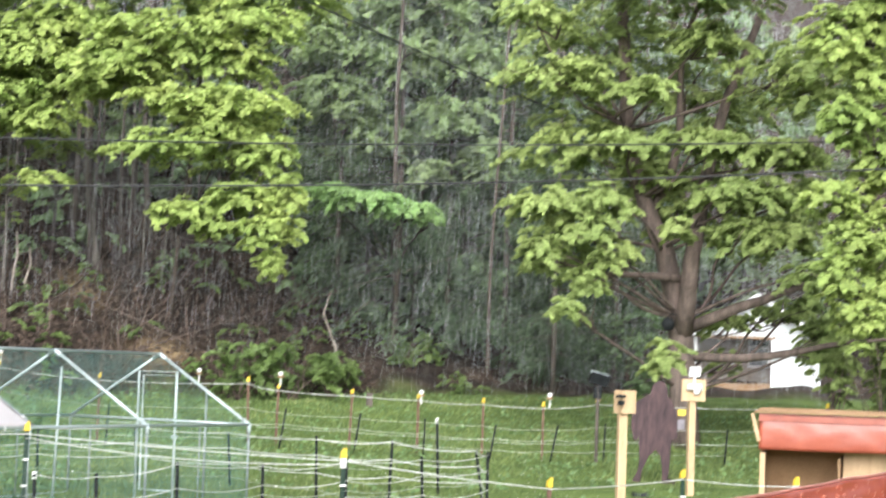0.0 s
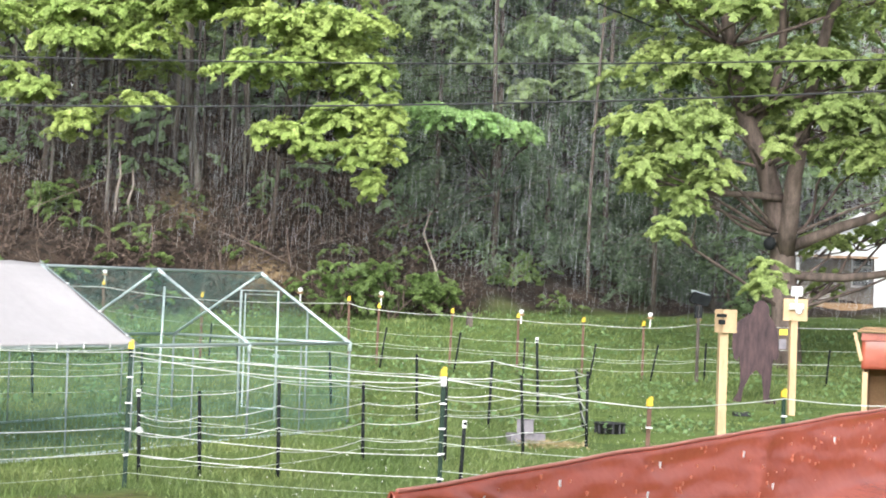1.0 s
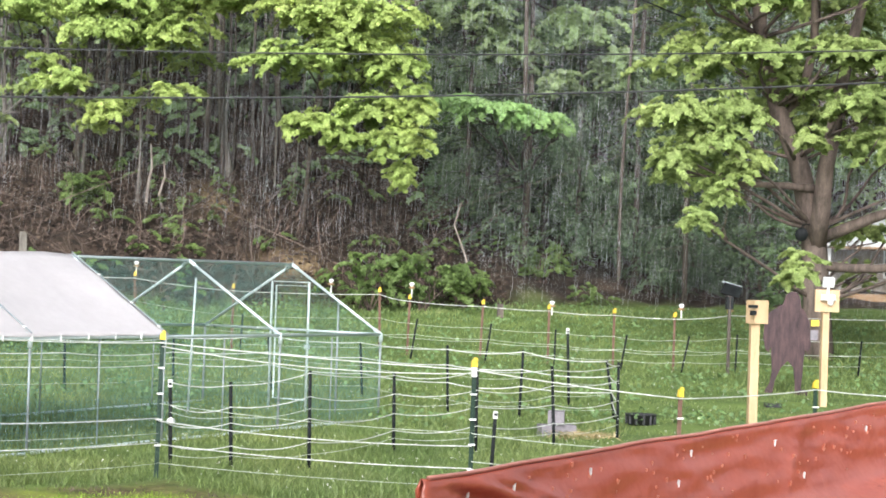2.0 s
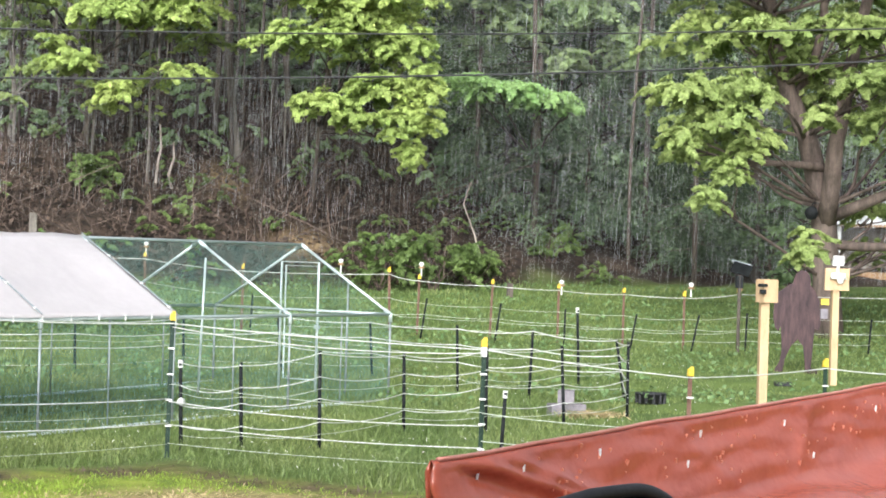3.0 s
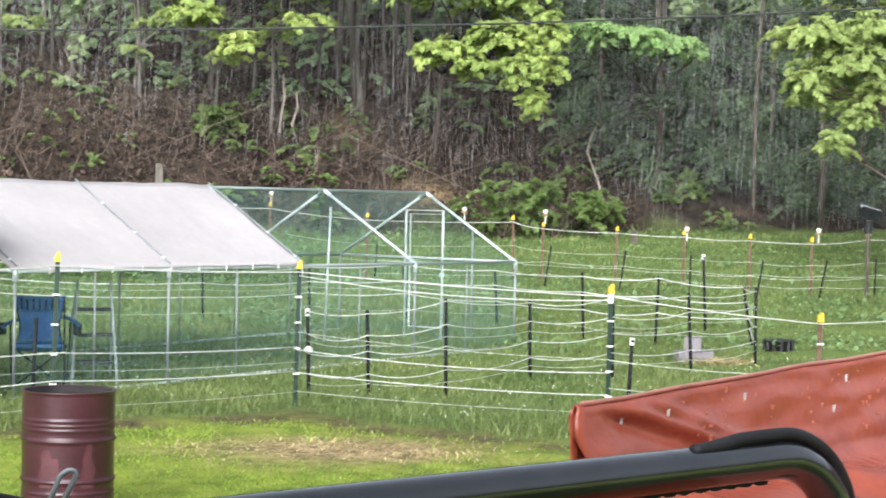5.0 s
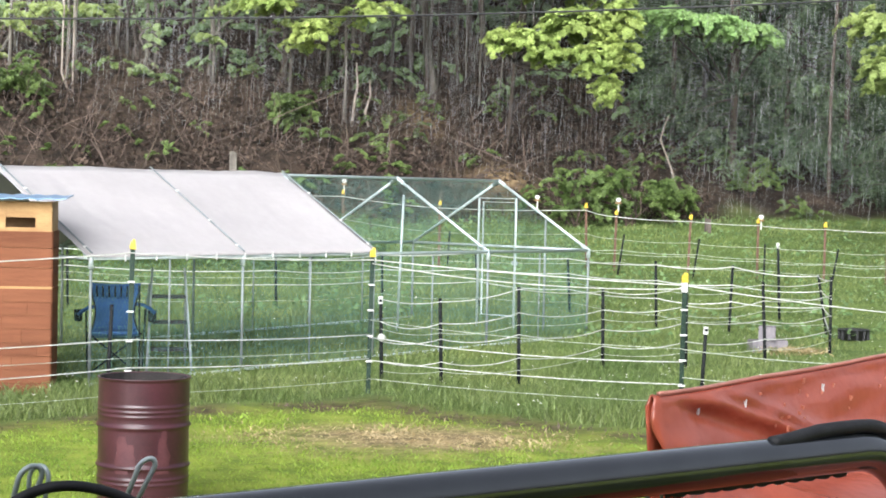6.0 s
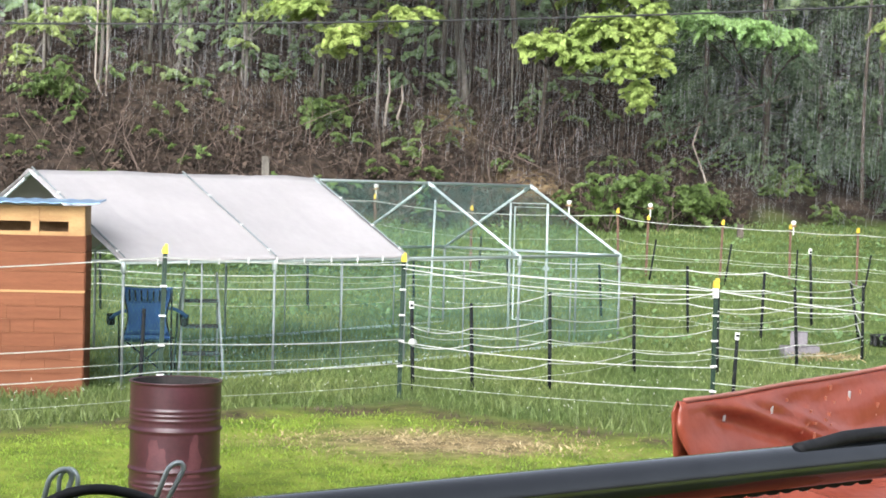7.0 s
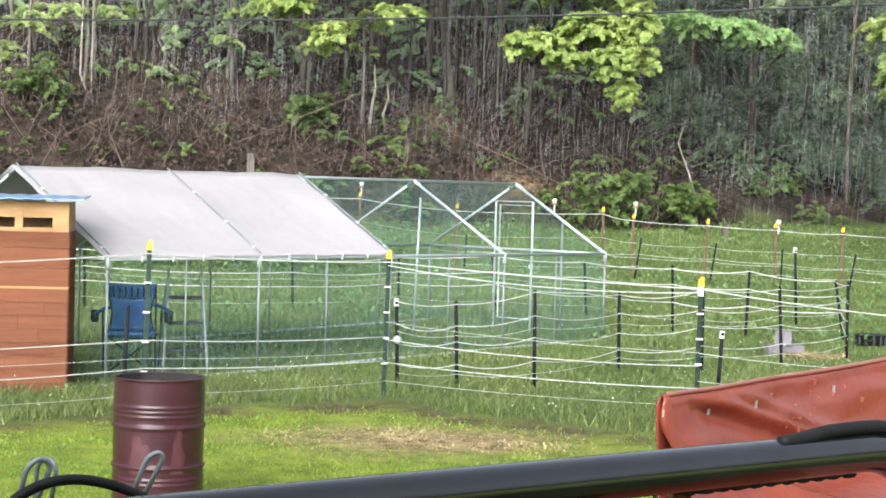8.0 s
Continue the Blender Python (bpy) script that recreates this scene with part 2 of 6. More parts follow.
def part(name, shape, material, parent=None, label="", smooth=False, at=None):
    ob = new(name, shape.mesh(name, material, smooth) if isinstance(shape, Shape) else shape)
    if parent:
        ob.parent = parent
    if at is not None:
        ob.matrix_basis = at
    return tagged(ob, label)


def thing(name, label, category, at=None, group="", kind=""):
    ob = new(name)
    ob.empty_display_size = 0.2
    if at is not None:
        ob.matrix_basis = at
    return tagged(ob, label, category, group, kind)


def ease(v, a, b):
    t = np.clip((v - a) / (b - a), 0, 1)
    return t * t * (3 - 2 * t)


# ---- the lie of the land ----
def foot(x):
    """Where the wooded bank starts."""
    return np.clip(41.0 + 0.38 * np.asarray(x, float), 37.5, 47)


def ground(x, y):
    x, y = np.asarray(x, float), np.asarray(y, float)
    z = np.interp(y, [0, 8, 12.4, 18, 25, 30, 35, 41, 46, 60, 400], [-0.5, -0.45, -0.38, -0.29, -0.13, 0, 0.3, 0.95, 1.25, 1.6, 6])
    d = y - foot(x)
    left = 1 - ease(x, 2, 15)
    z = z + left * (1.25 * ease(d, -0.3, 3.0)) + (0.12 + 0.88 * left) * 0.42 * np.clip(d - 3, 0, 70) + (1 - left) * 0.5 * np.clip(d - 14, 0, 60)
    return z - 0.5 * ease(-y, -2, 40)


def mow_edge(x):
    return np.interp(x, [-9, -4.9, -3.6, -2.9, -1.8, -0.5, 0.4, 1.1, 1.9, 2.9, 6, 12], [14.6, 15.5, 16.1, 16.9, 17.7, 18.35, 17.5, 17.1, 16.7, 16.3, 15.8, 15.5])


def bumps(x, y, s):
    return np.array([noise.noise((a * s, b * s, 3.1)) for a, b in zip(np.ravel(x), np.ravel(y))]).reshape(np.shape(x))


def build_ground():
    xs = np.concatenate([[-400, -250, -150, -90, -60, -40, -28, -20], np.arange(-16, 24, 0.3), [26, 30, 36, 45, 60, 90, 150, 250, 400]])
    ys = np.concatenate([[-300, -150, -80, -40, -20, -8, 0, 4, 8, 10], np.arange(11, 60, 0.3), [62, 65, 70, 76, 85, 100, 130, 180, 260, 400]])
    X, Y = np.meshgrid(xs, ys)
    Z = ground(X, Y)
    wood = ease(Y - foot(X) + 0.9 * bumps(X, Y, 0.9), -0.6, 0.9)
    Z = Z + 0.05 * bumps(X, Y, 1.1) * ease(Y, 10, 20) + wood * 0.35 * bumps(X, Y, 0.8)
    n = len(xs)
    verts = np.stack([X.ravel(), Y.ravel(), Z.ravel()], 1)
    idx = np.arange(X.size).reshape(X.shape)
    faces = np.stack([idx[:-1, :-1].ravel(), idx[:-1, 1:].ravel(), idx[1:, 1:].ravel(), idx[1:, :-1].ravel()], 1)
    me = bpy.data.meshes.new("ground")
    me.from_pydata(verts.tolist(), [], faces.tolist())
    me.materials.append(ground_material())
    me.shade_smooth()
    edge = mow_edge(X) + 0.2 * bumps(X, Y, 2.0) - Y
    mown = ease(edge, -0.1, 0.15)
    bare = np.clip(1.45 - np.hypot((X + 0.1) / 1.2, (Y - 15.95) / 0.8) + 0.7 * bumps(X, Y, 3.0), 0, 1) * 0.9
    # dark band at the mown edge: soil plus the tall grass's painted shadow
    rim = np.exp(-((edge - 0.3) / 0.38) ** 2) * np.clip(0.6 + 1.2 * bumps(X, Y, 1.7), 0, 1)
    scar = np.exp(-((X + 0.1) / 0.5) ** 2 - ((Y - 45.8) / 0.7) ** 2) + np.exp(-((X - 1.6) / 0.6) ** 2 - ((Y - 43.4) / 0.6) ** 2)
    for name, values in (("mown", mown), ("wood", wood), ("bare", np.clip(bare + scar, 0, 1)), ("dirt_shade", np.clip(1.2 * rim, 0, 1))):
        me.attributes.new(name, "FLOAT", "POINT").data.foreach_set("value", values.ravel().astype(np.float32))
    return tagged(new("ground", me), "grassy yard rising to a wooded bank", "ground", kind="structure")


build_ground()


def gz(x, y):
    return float(ground(x, y))


def back_wall():
    """Unseen house wall and eave behind the camera, added to darken the pipe's reflections."""
    s = Shape().box((0, -1.0, 0.95), (16, 0.2, 3.3))
    tagged(part("unseen_eave", Shape().box((0, -0.15, 2.68), (16.6, 2.1, 0.14)), UNSEEN_WALL), "unseen plain eave added over the wall behind the camera", "eave", kind="structure")
    tagged(part("unseen_south_wall", s, UNSEEN_WALL), "unseen plain brown wall added behind the camera", "wall", kind="structure")


back_wall()


# ---- the metal chicken run with its white cover ----
def build_run():
    run = thing("chicken_run", "galvanised walk-in chicken run, half under a white cover", "chicken run", pose(-3.21, 18.9, 0, 0, 0, 48.46))
    EAVE, RIDGE, W, L = 0.97, 1.83, 3.0, 8.0

    def low(x, y):
        a = radians(48.46)
        return gz(-3.21 + x * math.cos(a) - y * math.sin(a), 18.9 + x * math.sin(a) + y * math.cos(a)) - 0.03

    for x in (0, 2, 4, 6, 8):
        for y in (0, W):
            part("post", Shape().tube([(x, y, low(x, y)), (x, y, EAVE)], 0.0145, 10), STEEL_DULL_SHADE, run, smooth=True)
            part("rafter", Shape().tube([(x, y, EAVE), (x, W / 2, RIDGE)], 0.018, 10), STEEL, run, smooth=True)
        part("joint", Shape().tube([(x, 0.1, EAVE + 0.057), (x, 0, EAVE), (x, 0, EAVE - 0.1)], 0.027, 10), STEEL, run, smooth=True)
        part("joint", Shape().tube([(x, W / 2 - 0.1, RIDGE - 0.057), (x, W / 2, RIDGE), (x, W / 2 + 0.1, RIDGE - 0.057)], 0.027, 10), STEEL, run, smooth=True)
    for x in (1, 3, 5, 7):
        for y in (0, W):
            part("post", Shape().tube([(x, y, low(x, y)), (x, y, EAVE)], 0.009, 8), STEEL_DULL_SHADE, run, smooth=True)
    for y, z in ((0, EAVE), (W, EAVE), (W / 2, RIDGE)):
        part("rail", Shape().tube([(0, y, z), (L, y, z)], 0.018, 10), STEEL, run, smooth=True)
    for x in (0, L):
        part("rail", Shape().tube([(x, 0, EAVE), (x, W, EAVE)], 0.016, 8), STEEL, run, smooth=True)
    for y in (0, W):
        part("rail", Shape().tube([(x, y, low(x, y) + 0.05) for x in range(9)], 0.016, 8), STEEL, run, smooth=True)
    part("ridge_prop", Shape().tube([(6.66, 2.05, low(6.66, 2)), (6.66, 1.98, 1.62)], 0.015, 8), STEEL, run, smooth=True)
    for y in (0.7,):
        part("post", Shape().tube([(L, y, low(L, y)), (L, y, 1.36)], 0.014, 8), STEEL_DULL_SHADE, run, smooth=True)
    door = part("door", Shape().tube([(L, 1.2, low(L, 1.2)), (L, 1.2, 1.6), (L, 1.83, 1.6), (L, 1.83, low(L, 1.83))], 0.017, 8), STEEL, run, "galvanised door frame with netting", True)
    part("door_leaf", Shape().tube([(L + 0.04, 1.24, 0.05), (L + 0.04, 1.24, 1.55), (L + 0.04, 1.79, 1.55), (L + 0.04, 1.79, 0.05), (L + 0.04, 1.24, 0.05)], 0.012, 8), STEEL, door, smooth=True)
    part("latch", Shape().box((L + 0.07, 1.26, 0.75), (0.03, 0.08, 0.05)), STEEL, door)

    def netting(name, corner, u, v, lu, lv, step=0.045):
        """Slanting wires both ways over a panel."""
        s = Shape()
        c, u, v = Vector(corner), Vector(u), Vector(v)
        for sgn in (1, -1):
            k = -lv
            while k < lu + lv:
                pts = []
                for t in (0.0, 1.0):
                    pts.append((k + sgn * t * lv * 0.58, t * lv))
                (a0, b0), (a1, b1) = pts
                t0, t1 = 0.0, 1.0
                d = a1 - a0
                for lim, sg in ((0, 1), (lu, -1)):
                    f0, f1 = sg * (a0 - lim), sg * (a1 - lim)
                    if f0 < 0 and f1 < 0:
                        t1 = -1
                    elif f0 < 0:
                        t0 = max(t0, f0 / (f0 - f1))
                    elif f1 < 0:
                        t1 = min(t1, f0 / (f0 - f1))
                if t1 > t0:
                    p = c + u * (a0 + d * t0) + v * (lv * t0)
                    q = c + u * (a0 + d * t1) + v * (lv * t1)
                    s.tube([p, q], 0.00085, 3, False)
                k += step
        tagged(part(name, s, WIRE, run), kind="stuff")

    slope = Vector((0, W / 2, RIDGE - EAVE))
    netting("netting", (0, 0, -0.2), (1, 0, 0), (0, 0, 1), L, EAVE + 0.2)
    netting("netting", (0, W, -0.15), (1, 0, 0), (0, 0, 1), L, EAVE + 0.15)
    netting("netting", (4, 0, EAVE), (1, 0, 0), slope.normalized(), 4, slope.length)
    netting("netting", (4, W, EAVE), (1, 0, 0), Vector((0, -W / 2, RIDGE - EAVE)).normalized(), 4, slope.length)
    netting("netting", (L, 0, -0.15), (0, 1, 0), (0, 0, 1), W, EAVE + 0.15)
    netting("netting", (0, 0, -0.2), (0, 1, 0), (0, 0, 1), W, EAVE + 0.2)
    gable = Shape()
    for k in np.arange(0.08, 3.0, 0.07):
        h = (RIDGE - EAVE) * (1 - abs(k - 1.5) / 1.5)
        gable.tube([(L, k, EAVE), (L, k, EAVE + h)], 0.0008, 3, False)
        gable.tube([(L, k, EAVE + h * 0.2), (L, min(k + h * 0.5, 2.9), EAVE + h * 0.6)], 0.0008, 3, False)
    tagged(part("netting", gable, WIRE, run), kind="stuff")
    # the square mesh apron along the foot of the near side
    apron = Shape()
    for k in np.arange(0.02, L, 0.08):
        apron.tube([(k, -0.02, low(k, 0)), (k, -0.02, 0.32)], 0.0013, 3, False)
    for z in np.arange(-0.2, 0.34, 0.1):
        apron.tube([(0, -0.02, z), (L, -0.02, z)], 0.0012, 3, False)
    tagged(part("mesh_apron", apron, WIRE, run), kind="stuff")
    # cover over the first two bays
    for y0, sgn in ((0, 1), (W, -1)):
        rows = []
        for i in range(57):
            x = -0.06 + 4.1 * i / 56
            row = []
            for j in range(19):
                t = j / 18
                sag = -0.035 * math.sin(math.pi * t) * abs(math.sin(math.pi * x / 2)) + 0.022 * noise.noise((x * 1.3, t * 5 + y0, 1.0)) + 0.008 * noise.noise((x * 6, t * 9, 2.0 + y0))
                row.append((x, y0 + sgn * (W / 2 * t - 0.03 * (1 - t)), EAVE - 0.02 + (RIDGE - EAVE + 0.01) * t + 0.035 + sag))
            rows.append(row)
        s = Shape().sheet(rows)
        c = part("cover", s, FABRIC, run, "white woven cover sheet with soft wrinkles", True)
        m = c.modifiers.new("thickness", "SOLIDIFY")
        m.thickness = 0.004
    # the end strip of the cover, doubled back over itself
    rows = []
    for i in range(15):
        a = i / 14
        row = []
        for j in range(18):
            t = 0.02 + 0.9 * j / 17
            x = -0.065 + a * (0.8 - 0.22 * t + 0.05 * math.sin(j * 0.5))
            sag = -0.035 * math.sin(math.pi * t) * abs(math.sin(math.pi * x / 2)) + 0.022 * noise.noise((x * 1.3, t * 5, 1.0)) + 0.008 * noise.noise((x * 6, t * 9, 2.0))
            row.append((x, W / 2 * t - 0.03 * (1 - t), EAVE + 0.015 + (RIDGE - EAVE + 0.01) * t + sag + 0.004 + 0.012 * math.sin(math.pi * a)))
        rows.append(row)
    flap = part("flap", Shape().sheet(rows), FABRIC, run, "doubled-back strip of the white cover", True)
    for x in (0.0, 2.0, 4.0):
        part("cover_strap", Shape().tube([(x, -0.02, EAVE + 0.05), (x, W / 2, RIDGE + 0.052)], 0.0085, 6), STEEL_DULL_SHADE, run)
        for t in (0.06, 0.35, 0.7):
            part("tie", Shape().box((x, W / 2 * t, EAVE + (RIDGE - EAVE) * t + 0.06), (0.03, 0.025, 0.02)), WHITE_PAINT, run)
    for x in np.arange(0.4, 4, 0.4):
        part("tie", Shape().tube([(x, -0.035, EAVE + 0.03), (x, -0.03, EAVE - 0.03)], 0.008, 6), WHITE_PAINT, run)
    return run


build_run()


# ---- fences ----
def sagging(a, b, sag, n=9):
    a, b = Vector(a), Vector(b)
    return [a.lerp(b, i / (n - 1)) - Vector((0, 0, sag * 4 * (i / (n - 1)) * (1 - i / (n - 1)))) for i in range(n)]


def t_post(fence, x, y, h, lean=0.0, paint=POST_GREEN, cap=True, tip=True, label=""):
    z = gz(x, y)
    p = part("post", Shape().box((0, 0, h / 2 - 0.1), (0.042, 0.008, h + 0.2)).box((0, 0.018, h / 2 - 0.1), (0.008, 0.034, h + 0.2)), paint, fence, label, at=pose(x, y, z, 0, math.degrees(math.atan2(lean, h)), 12))
    s = Shape()
    for k in np.arange(0.1, h - 0.1, 0.055):
        s.box((0, -0.007, k), (0.016, 0.008, 0.02))
    tagged(part("stud_row", s, paint, p), kind="stuff")
    if tip:
        part("white_tip", Shape().box((0, 0.004, h - 0.07), (0.046, 0.044, 0.1)), WHITE_PAINT, p, "white painted tip")
    if cap:
        part("cap", Shape().box((0, 0, h), (0.052, 0.046, 0.066), top=0.8).box((0.006, -0.012, h + 0.04), (0.03, 0.05, 0.03), top=0.7).box((-0.02, -0.02, h - 0.01), (0.022, 0.03, 0.03)), CAP_YELLOW, p, "yellow plastic cap insulator")
    return p


def step_post(fence, x, y, h, lean=0.0, tip=False, r=0.019):
    z = gz(x, y)
    p = part("post", Shape().tube([(0, 0, -0.15), (0, 0, h * 0.5), (0, 0, h)], [r, r, r * 0.9], 8), POST_BLACK, fence, at=pose(x, y, z, 0, math.degrees(math.atan2(lean, h)), 0), smooth=True)
    s = Shape()
    for k in (0.2, 0.4, 0.6, 0.8, 0.96):
        s.box((0, -r, h * k), (0.03, 0.02, 0.025))
    tagged(part("notched_strip", s, POST_BLACK, p), kind="stuff")
    if tip:
        part("white_tip", Shape().tube([(0, 0, h - 0.07), (0, 0, h + 0.004)], r * 1.25, 8), WHITE_PAINT, p, "white tip")
    return p


def strands(fence, row, levels, material, r, sag, name="rope", jitter=0.0):
    """One sagging line along all posts of the row for each level (share of the post's height)."""
    rng = random.Random(len(row) * 31 + len(levels))
    for lv in levels:
        pts = []
        for (x0, y0, h0, l0), (x1, y1, h1, l1) in zip(row[:-1], row[1:]):
            a = (x0 + l0 * lv, y0 - 0.03, gz(x0, y0) + h0 * lv + rng.uniform(-jitter, jitter))
            if pts:
                a = pts[-1]
            b = (x1 + l1 * lv, y1 - 0.03, gz(x1, y1) + h1 * lv + rng.uniform(-jitter, jitter))
            pts += sagging(a, b, sag * rng.uniform(0.6, 1.3))[1 if pts else 0:]
        part(name, Shape().tube(pts, r, 5), material, fence, smooth=True)


NEAR = [(-5.3, 15.6, 1.35, 0), (-2.6, 17.3, 1.46, 0.03), (-0.51, 18.71, 1.36, 0.02), (2.33, 17.5, 1.26, 0.01), (4.23, 17.5, 1.04, 0.02), (6.08, 19.3, 1.02, 0), (7.06, 18.66, 1.02, 0)]
near = thing("rope_fence", "white electric rope fence on green steel posts with yellow caps", "fence")
for i, (x, y, h, lean) in enumerate(NEAR):
    rusty = i == 4
    t_post(near, x, y, h, lean, POST_RUST if rusty else POST_GREEN, tip=i in (3, 6), label="rusty steel post" if rusty else "")
    for k in (0.24, 0.42, 0.6, 0.78):
        part("insulator", Shape().box((x + lean * k, y - 0.02, gz(x, y) + h * k), (0.06, 0.03, 0.014)), WHITE_PAINT, near)
strands(near, NEAR, (0.955,), ROPE, 0.006, 0.02)
strands(near, NEAR[:3], (0.26, 0.43), ROPE, 0.0054, 0.035)
strands(near, NEAR[2:4], (0.25, 0.41), ROPE, 0.0054, 0.04)
strands(near, NEAR[2:4], (0.93,), ROPE, 0.0054, 0.06)
strands(near, NEAR[3:], (0.3, 0.5), LINE, 0.004, 0.03, "wire")
strands(near, NEAR[2:4], (0.12, 0.52), LINE, 0.003, 0.03, "wire", 0.02)
strands(near, NEAR[:3], (0.1, 0.33), LINE, 0.0025, 0.03, "wire", 0.02)

FRONT = [(-2.92, 18.2, 0.86, 0.03), (-0.39, 19.3, 0.9, -0.03), (0.20, 19.5, 0.88, -0.03), (0.98, 19.64, 1.0, -0.02), (1.97, 21.2, 0.89, -0.02), (2.91, 21.49, 0.97, -0.01), (3.94, 22.36, 0.93, -0.05), (4.87, 23.26, 0.94, -0.01), (5.35, 25.79, 0.8, -0.13)]
BACK = [(5.35, 25.79, 0.8, -0.13), (4.03, 25.63, 0.91, 0.03), (3.12, 26.01, 0.92, -0.03), (2.13, 28.23, 0.80, -0.05), (0.83, 28.81, 0.83, -0.07), (-0.61, 29.39, 0.72, -0.02), (-2.07, 27.6, 0.79, -0.02), (-4.95, 27.27, 0.87, -0.02), (-7.5, 26.5, 0.87, 0)]
net = thing("net_fence", "low electric rope netting on thin black stakes", "fence")
for i, (x, y, h, lean) in enumerate(FRONT):
    step_post(net, x, y, h, lean, tip=i == 1)
strands(net, FRONT[1:8], (0.3, 0.52, 0.74, 0.97), ROPE, 0.0052, 0.05, jitter=0.02)
strands(net, FRONT[7:], (0.3, 0.5, 0.72, 0.95), ROPE, 0.0075, 0.02, jitter=0.03)
strands(net, FRONT[1:8], (0.18, 0.63), LINE, 0.003, 0.04, "wire", 0.02)
part("knot", Shape().lathe([(0, -0.04), (0.035, -0.02), (0.045, 0), (0.03, 0.03), (0, 0.045)], 10, (-0.4, 19.22, gz(-0.4, 19.3) + 0.5)), ROPE, net, smooth=True)
back = thing("net_fence", "electric rope line on black stakes behind the run", "fence")
for x, y, h, lean in BACK[1:]:
    step_post(back, x, y, h, lean)
strands(back, BACK, (0.45, 0.7, 0.96), ROPE, 0.0075, 0.04, jitter=0.02)
strands(back, BACK, (0.2, 0.58), LINE, 0.003, 0.04, "wire", 0.02)
for x, y, h, lean, cat in ((2.79, 19.4, 0.66, 0.03, True), (5.02, 27.41, 1.12, -0.05, True)):
    f = thing("stake", "single thin black fence stake with a white tip in the grass", "fence stake")
    step_post(f, x, y, h, lean, tip=cat, r=0.02)

FAR = [(-6.0, 37.2, 1.1, 0), (-3.6, 37, 1.1, 0), (-1.52, 36.69, 1.11, -0.02), (0.27, 34.79, 1.15, 0), (2.94, 35.27, 1.12, -0.03), (3.42, 35.01, 1.04, 0.02), (4.72, 34.82, 1.0, 0.03), (5.85, 34.2, 1.0, 0), (6.97, 33.92, 0.98, 0), (7.98, 33.58, 0.97, 0), (9.02, 33.83, 1.05, 0), (13.5, 34.2, 1.05, 0), (16.5, 34, 1.0, 0)]
far = thing("rope_fence", "white rope fence on rusty steel posts with yellow caps", "fence")
for x, y, h, lean in FAR:
    t_post(far, x, y, h, lean, POST_RUST, tip=False)
strands(far, FAR, (0.93,), ROPE, 0.007, 0.02)
strands(far, FAR, (0.3, 0.55), LINE, 0.004, 0.03, "wire")
LEAN = [(0.41, 33.86, 0.74, 0.03), (3.42, 34.34, 0.72, 0.1), (4.68, 33.88, 0.71, 0.1), (5.88, 33.69, 0.65, 0.01), (6.98, 33.31, 0.63, 0.1), (8.02, 33.15, 0.66, 0.13), (9.02, 33.3, 0.69, 0.02), (11.2, 33.2, 0.65, 0.05)]
slack = thing("net_fence", "thin line on leaning black stakes before the far fence", "fence")
for x, y, h, lean in LEAN:
    step_post(slack, x, y, h, lean, r=0.017)
strands(slack, LEAN, (0.3, 0.6), LINE, 0.004, 0.03, "wire")


def solar_light(x, y, z):
    lamp = thing("solar_light", "small white solar garden light on a fence post", "garden light", pose(x, y, z), "fence post lights")
    part("stem", Shape().tube([(0, 0, -0.2), (0, 0, 0)], 0.012, 6), WHITE_PAINT, lamp)
    part("globe", Shape().lathe([(0, -0.03), (0.03, -0.02), (0.042, 0.01), (0.05, 0.025), (0.028, 0.05), (0, 0.055)], 12), WHITE_PAINT, lamp, smooth=True)
    part("collar", Shape().lathe([(0.02, -0.06), (0.06, -0.05), (0.06, -0.03), (0.02, -0.02)], 12), PLY, lamp)


for x, y, h in ((-1.52, 36.69, 1.3), (2.06, 35.8, 1.18), (3.5, 35.3, 1.22), (5.9, 34.2, 1.06), (8.1, 33.6, 1.12), (9.04, 33.83, 1.1)):
    solar_light(x, y, gz(x, y) + h)
marker = thing("field_stone", "small dark upright marker stone at the wood's edge", "marker")
part("stone", Shape().box((0, 0, 0.12), (0.14, 0.08, 0.34), top=0.9), BARK, marker, at=pose(5.9, 40.6, gz(5.9, 40.6)))


# ---- posts with a camera box and a flood light ----
def panel_post():
    p = thing("solar_panel_post", "dark tilted solar panel on a thin post", "solar panel", pose(8.86, 33.2, gz(8.86, 33.2)))
    part("pole", Shape().tube([(0, 0, -0.2), (0, 0, 1.36)], 0.032, 8), BARK, p)
    part("panel", Shape().box((0.03, 0, 1.47), (0.34, 0.05, 0.2), Euler((0.5, 0.25, 0)).to_matrix()), POST_BLACK, p)
    part("panel_frame", Shape().box((0.03, 0.0, 1.565), (0.35, 0.06, 0.02), Euler((0.5, 0.25, 0)).to_matrix()), STEEL, p)
    part("battery", Shape().box((0, 0.02, 1.24), (0.12, 0.1, 0.22)), POST_BLACK, p)


panel_post()
box_post = thing("camera_post", "pine post with a wooden box holding a camera", "post", pose(5.76, 20.5, gz(5.76, 20.5)))
part("post", Shape().box((0, 0, 0.78), (0.092, 0.092, 1.9)), PINE, box_post)
part("box", Shape().box((0.02, -0.02, 1.7), (0.185, 0.15, 0.25), Euler((0, 0, 0.35)).to_matrix()), PINE, box_post)
part("lens_hood", Shape().box((-0.06, -0.14, 1.76), (0.1, 0.04, 0.035), Euler((0, 0, 0.35)).to_matrix()).box((-0.06, -0.15, 1.69), (0.055, 0.05, 0.05), Euler((0, 0, 0.35)).to_matrix()), POST_BLACK, box_post, "black camera lens and hood")
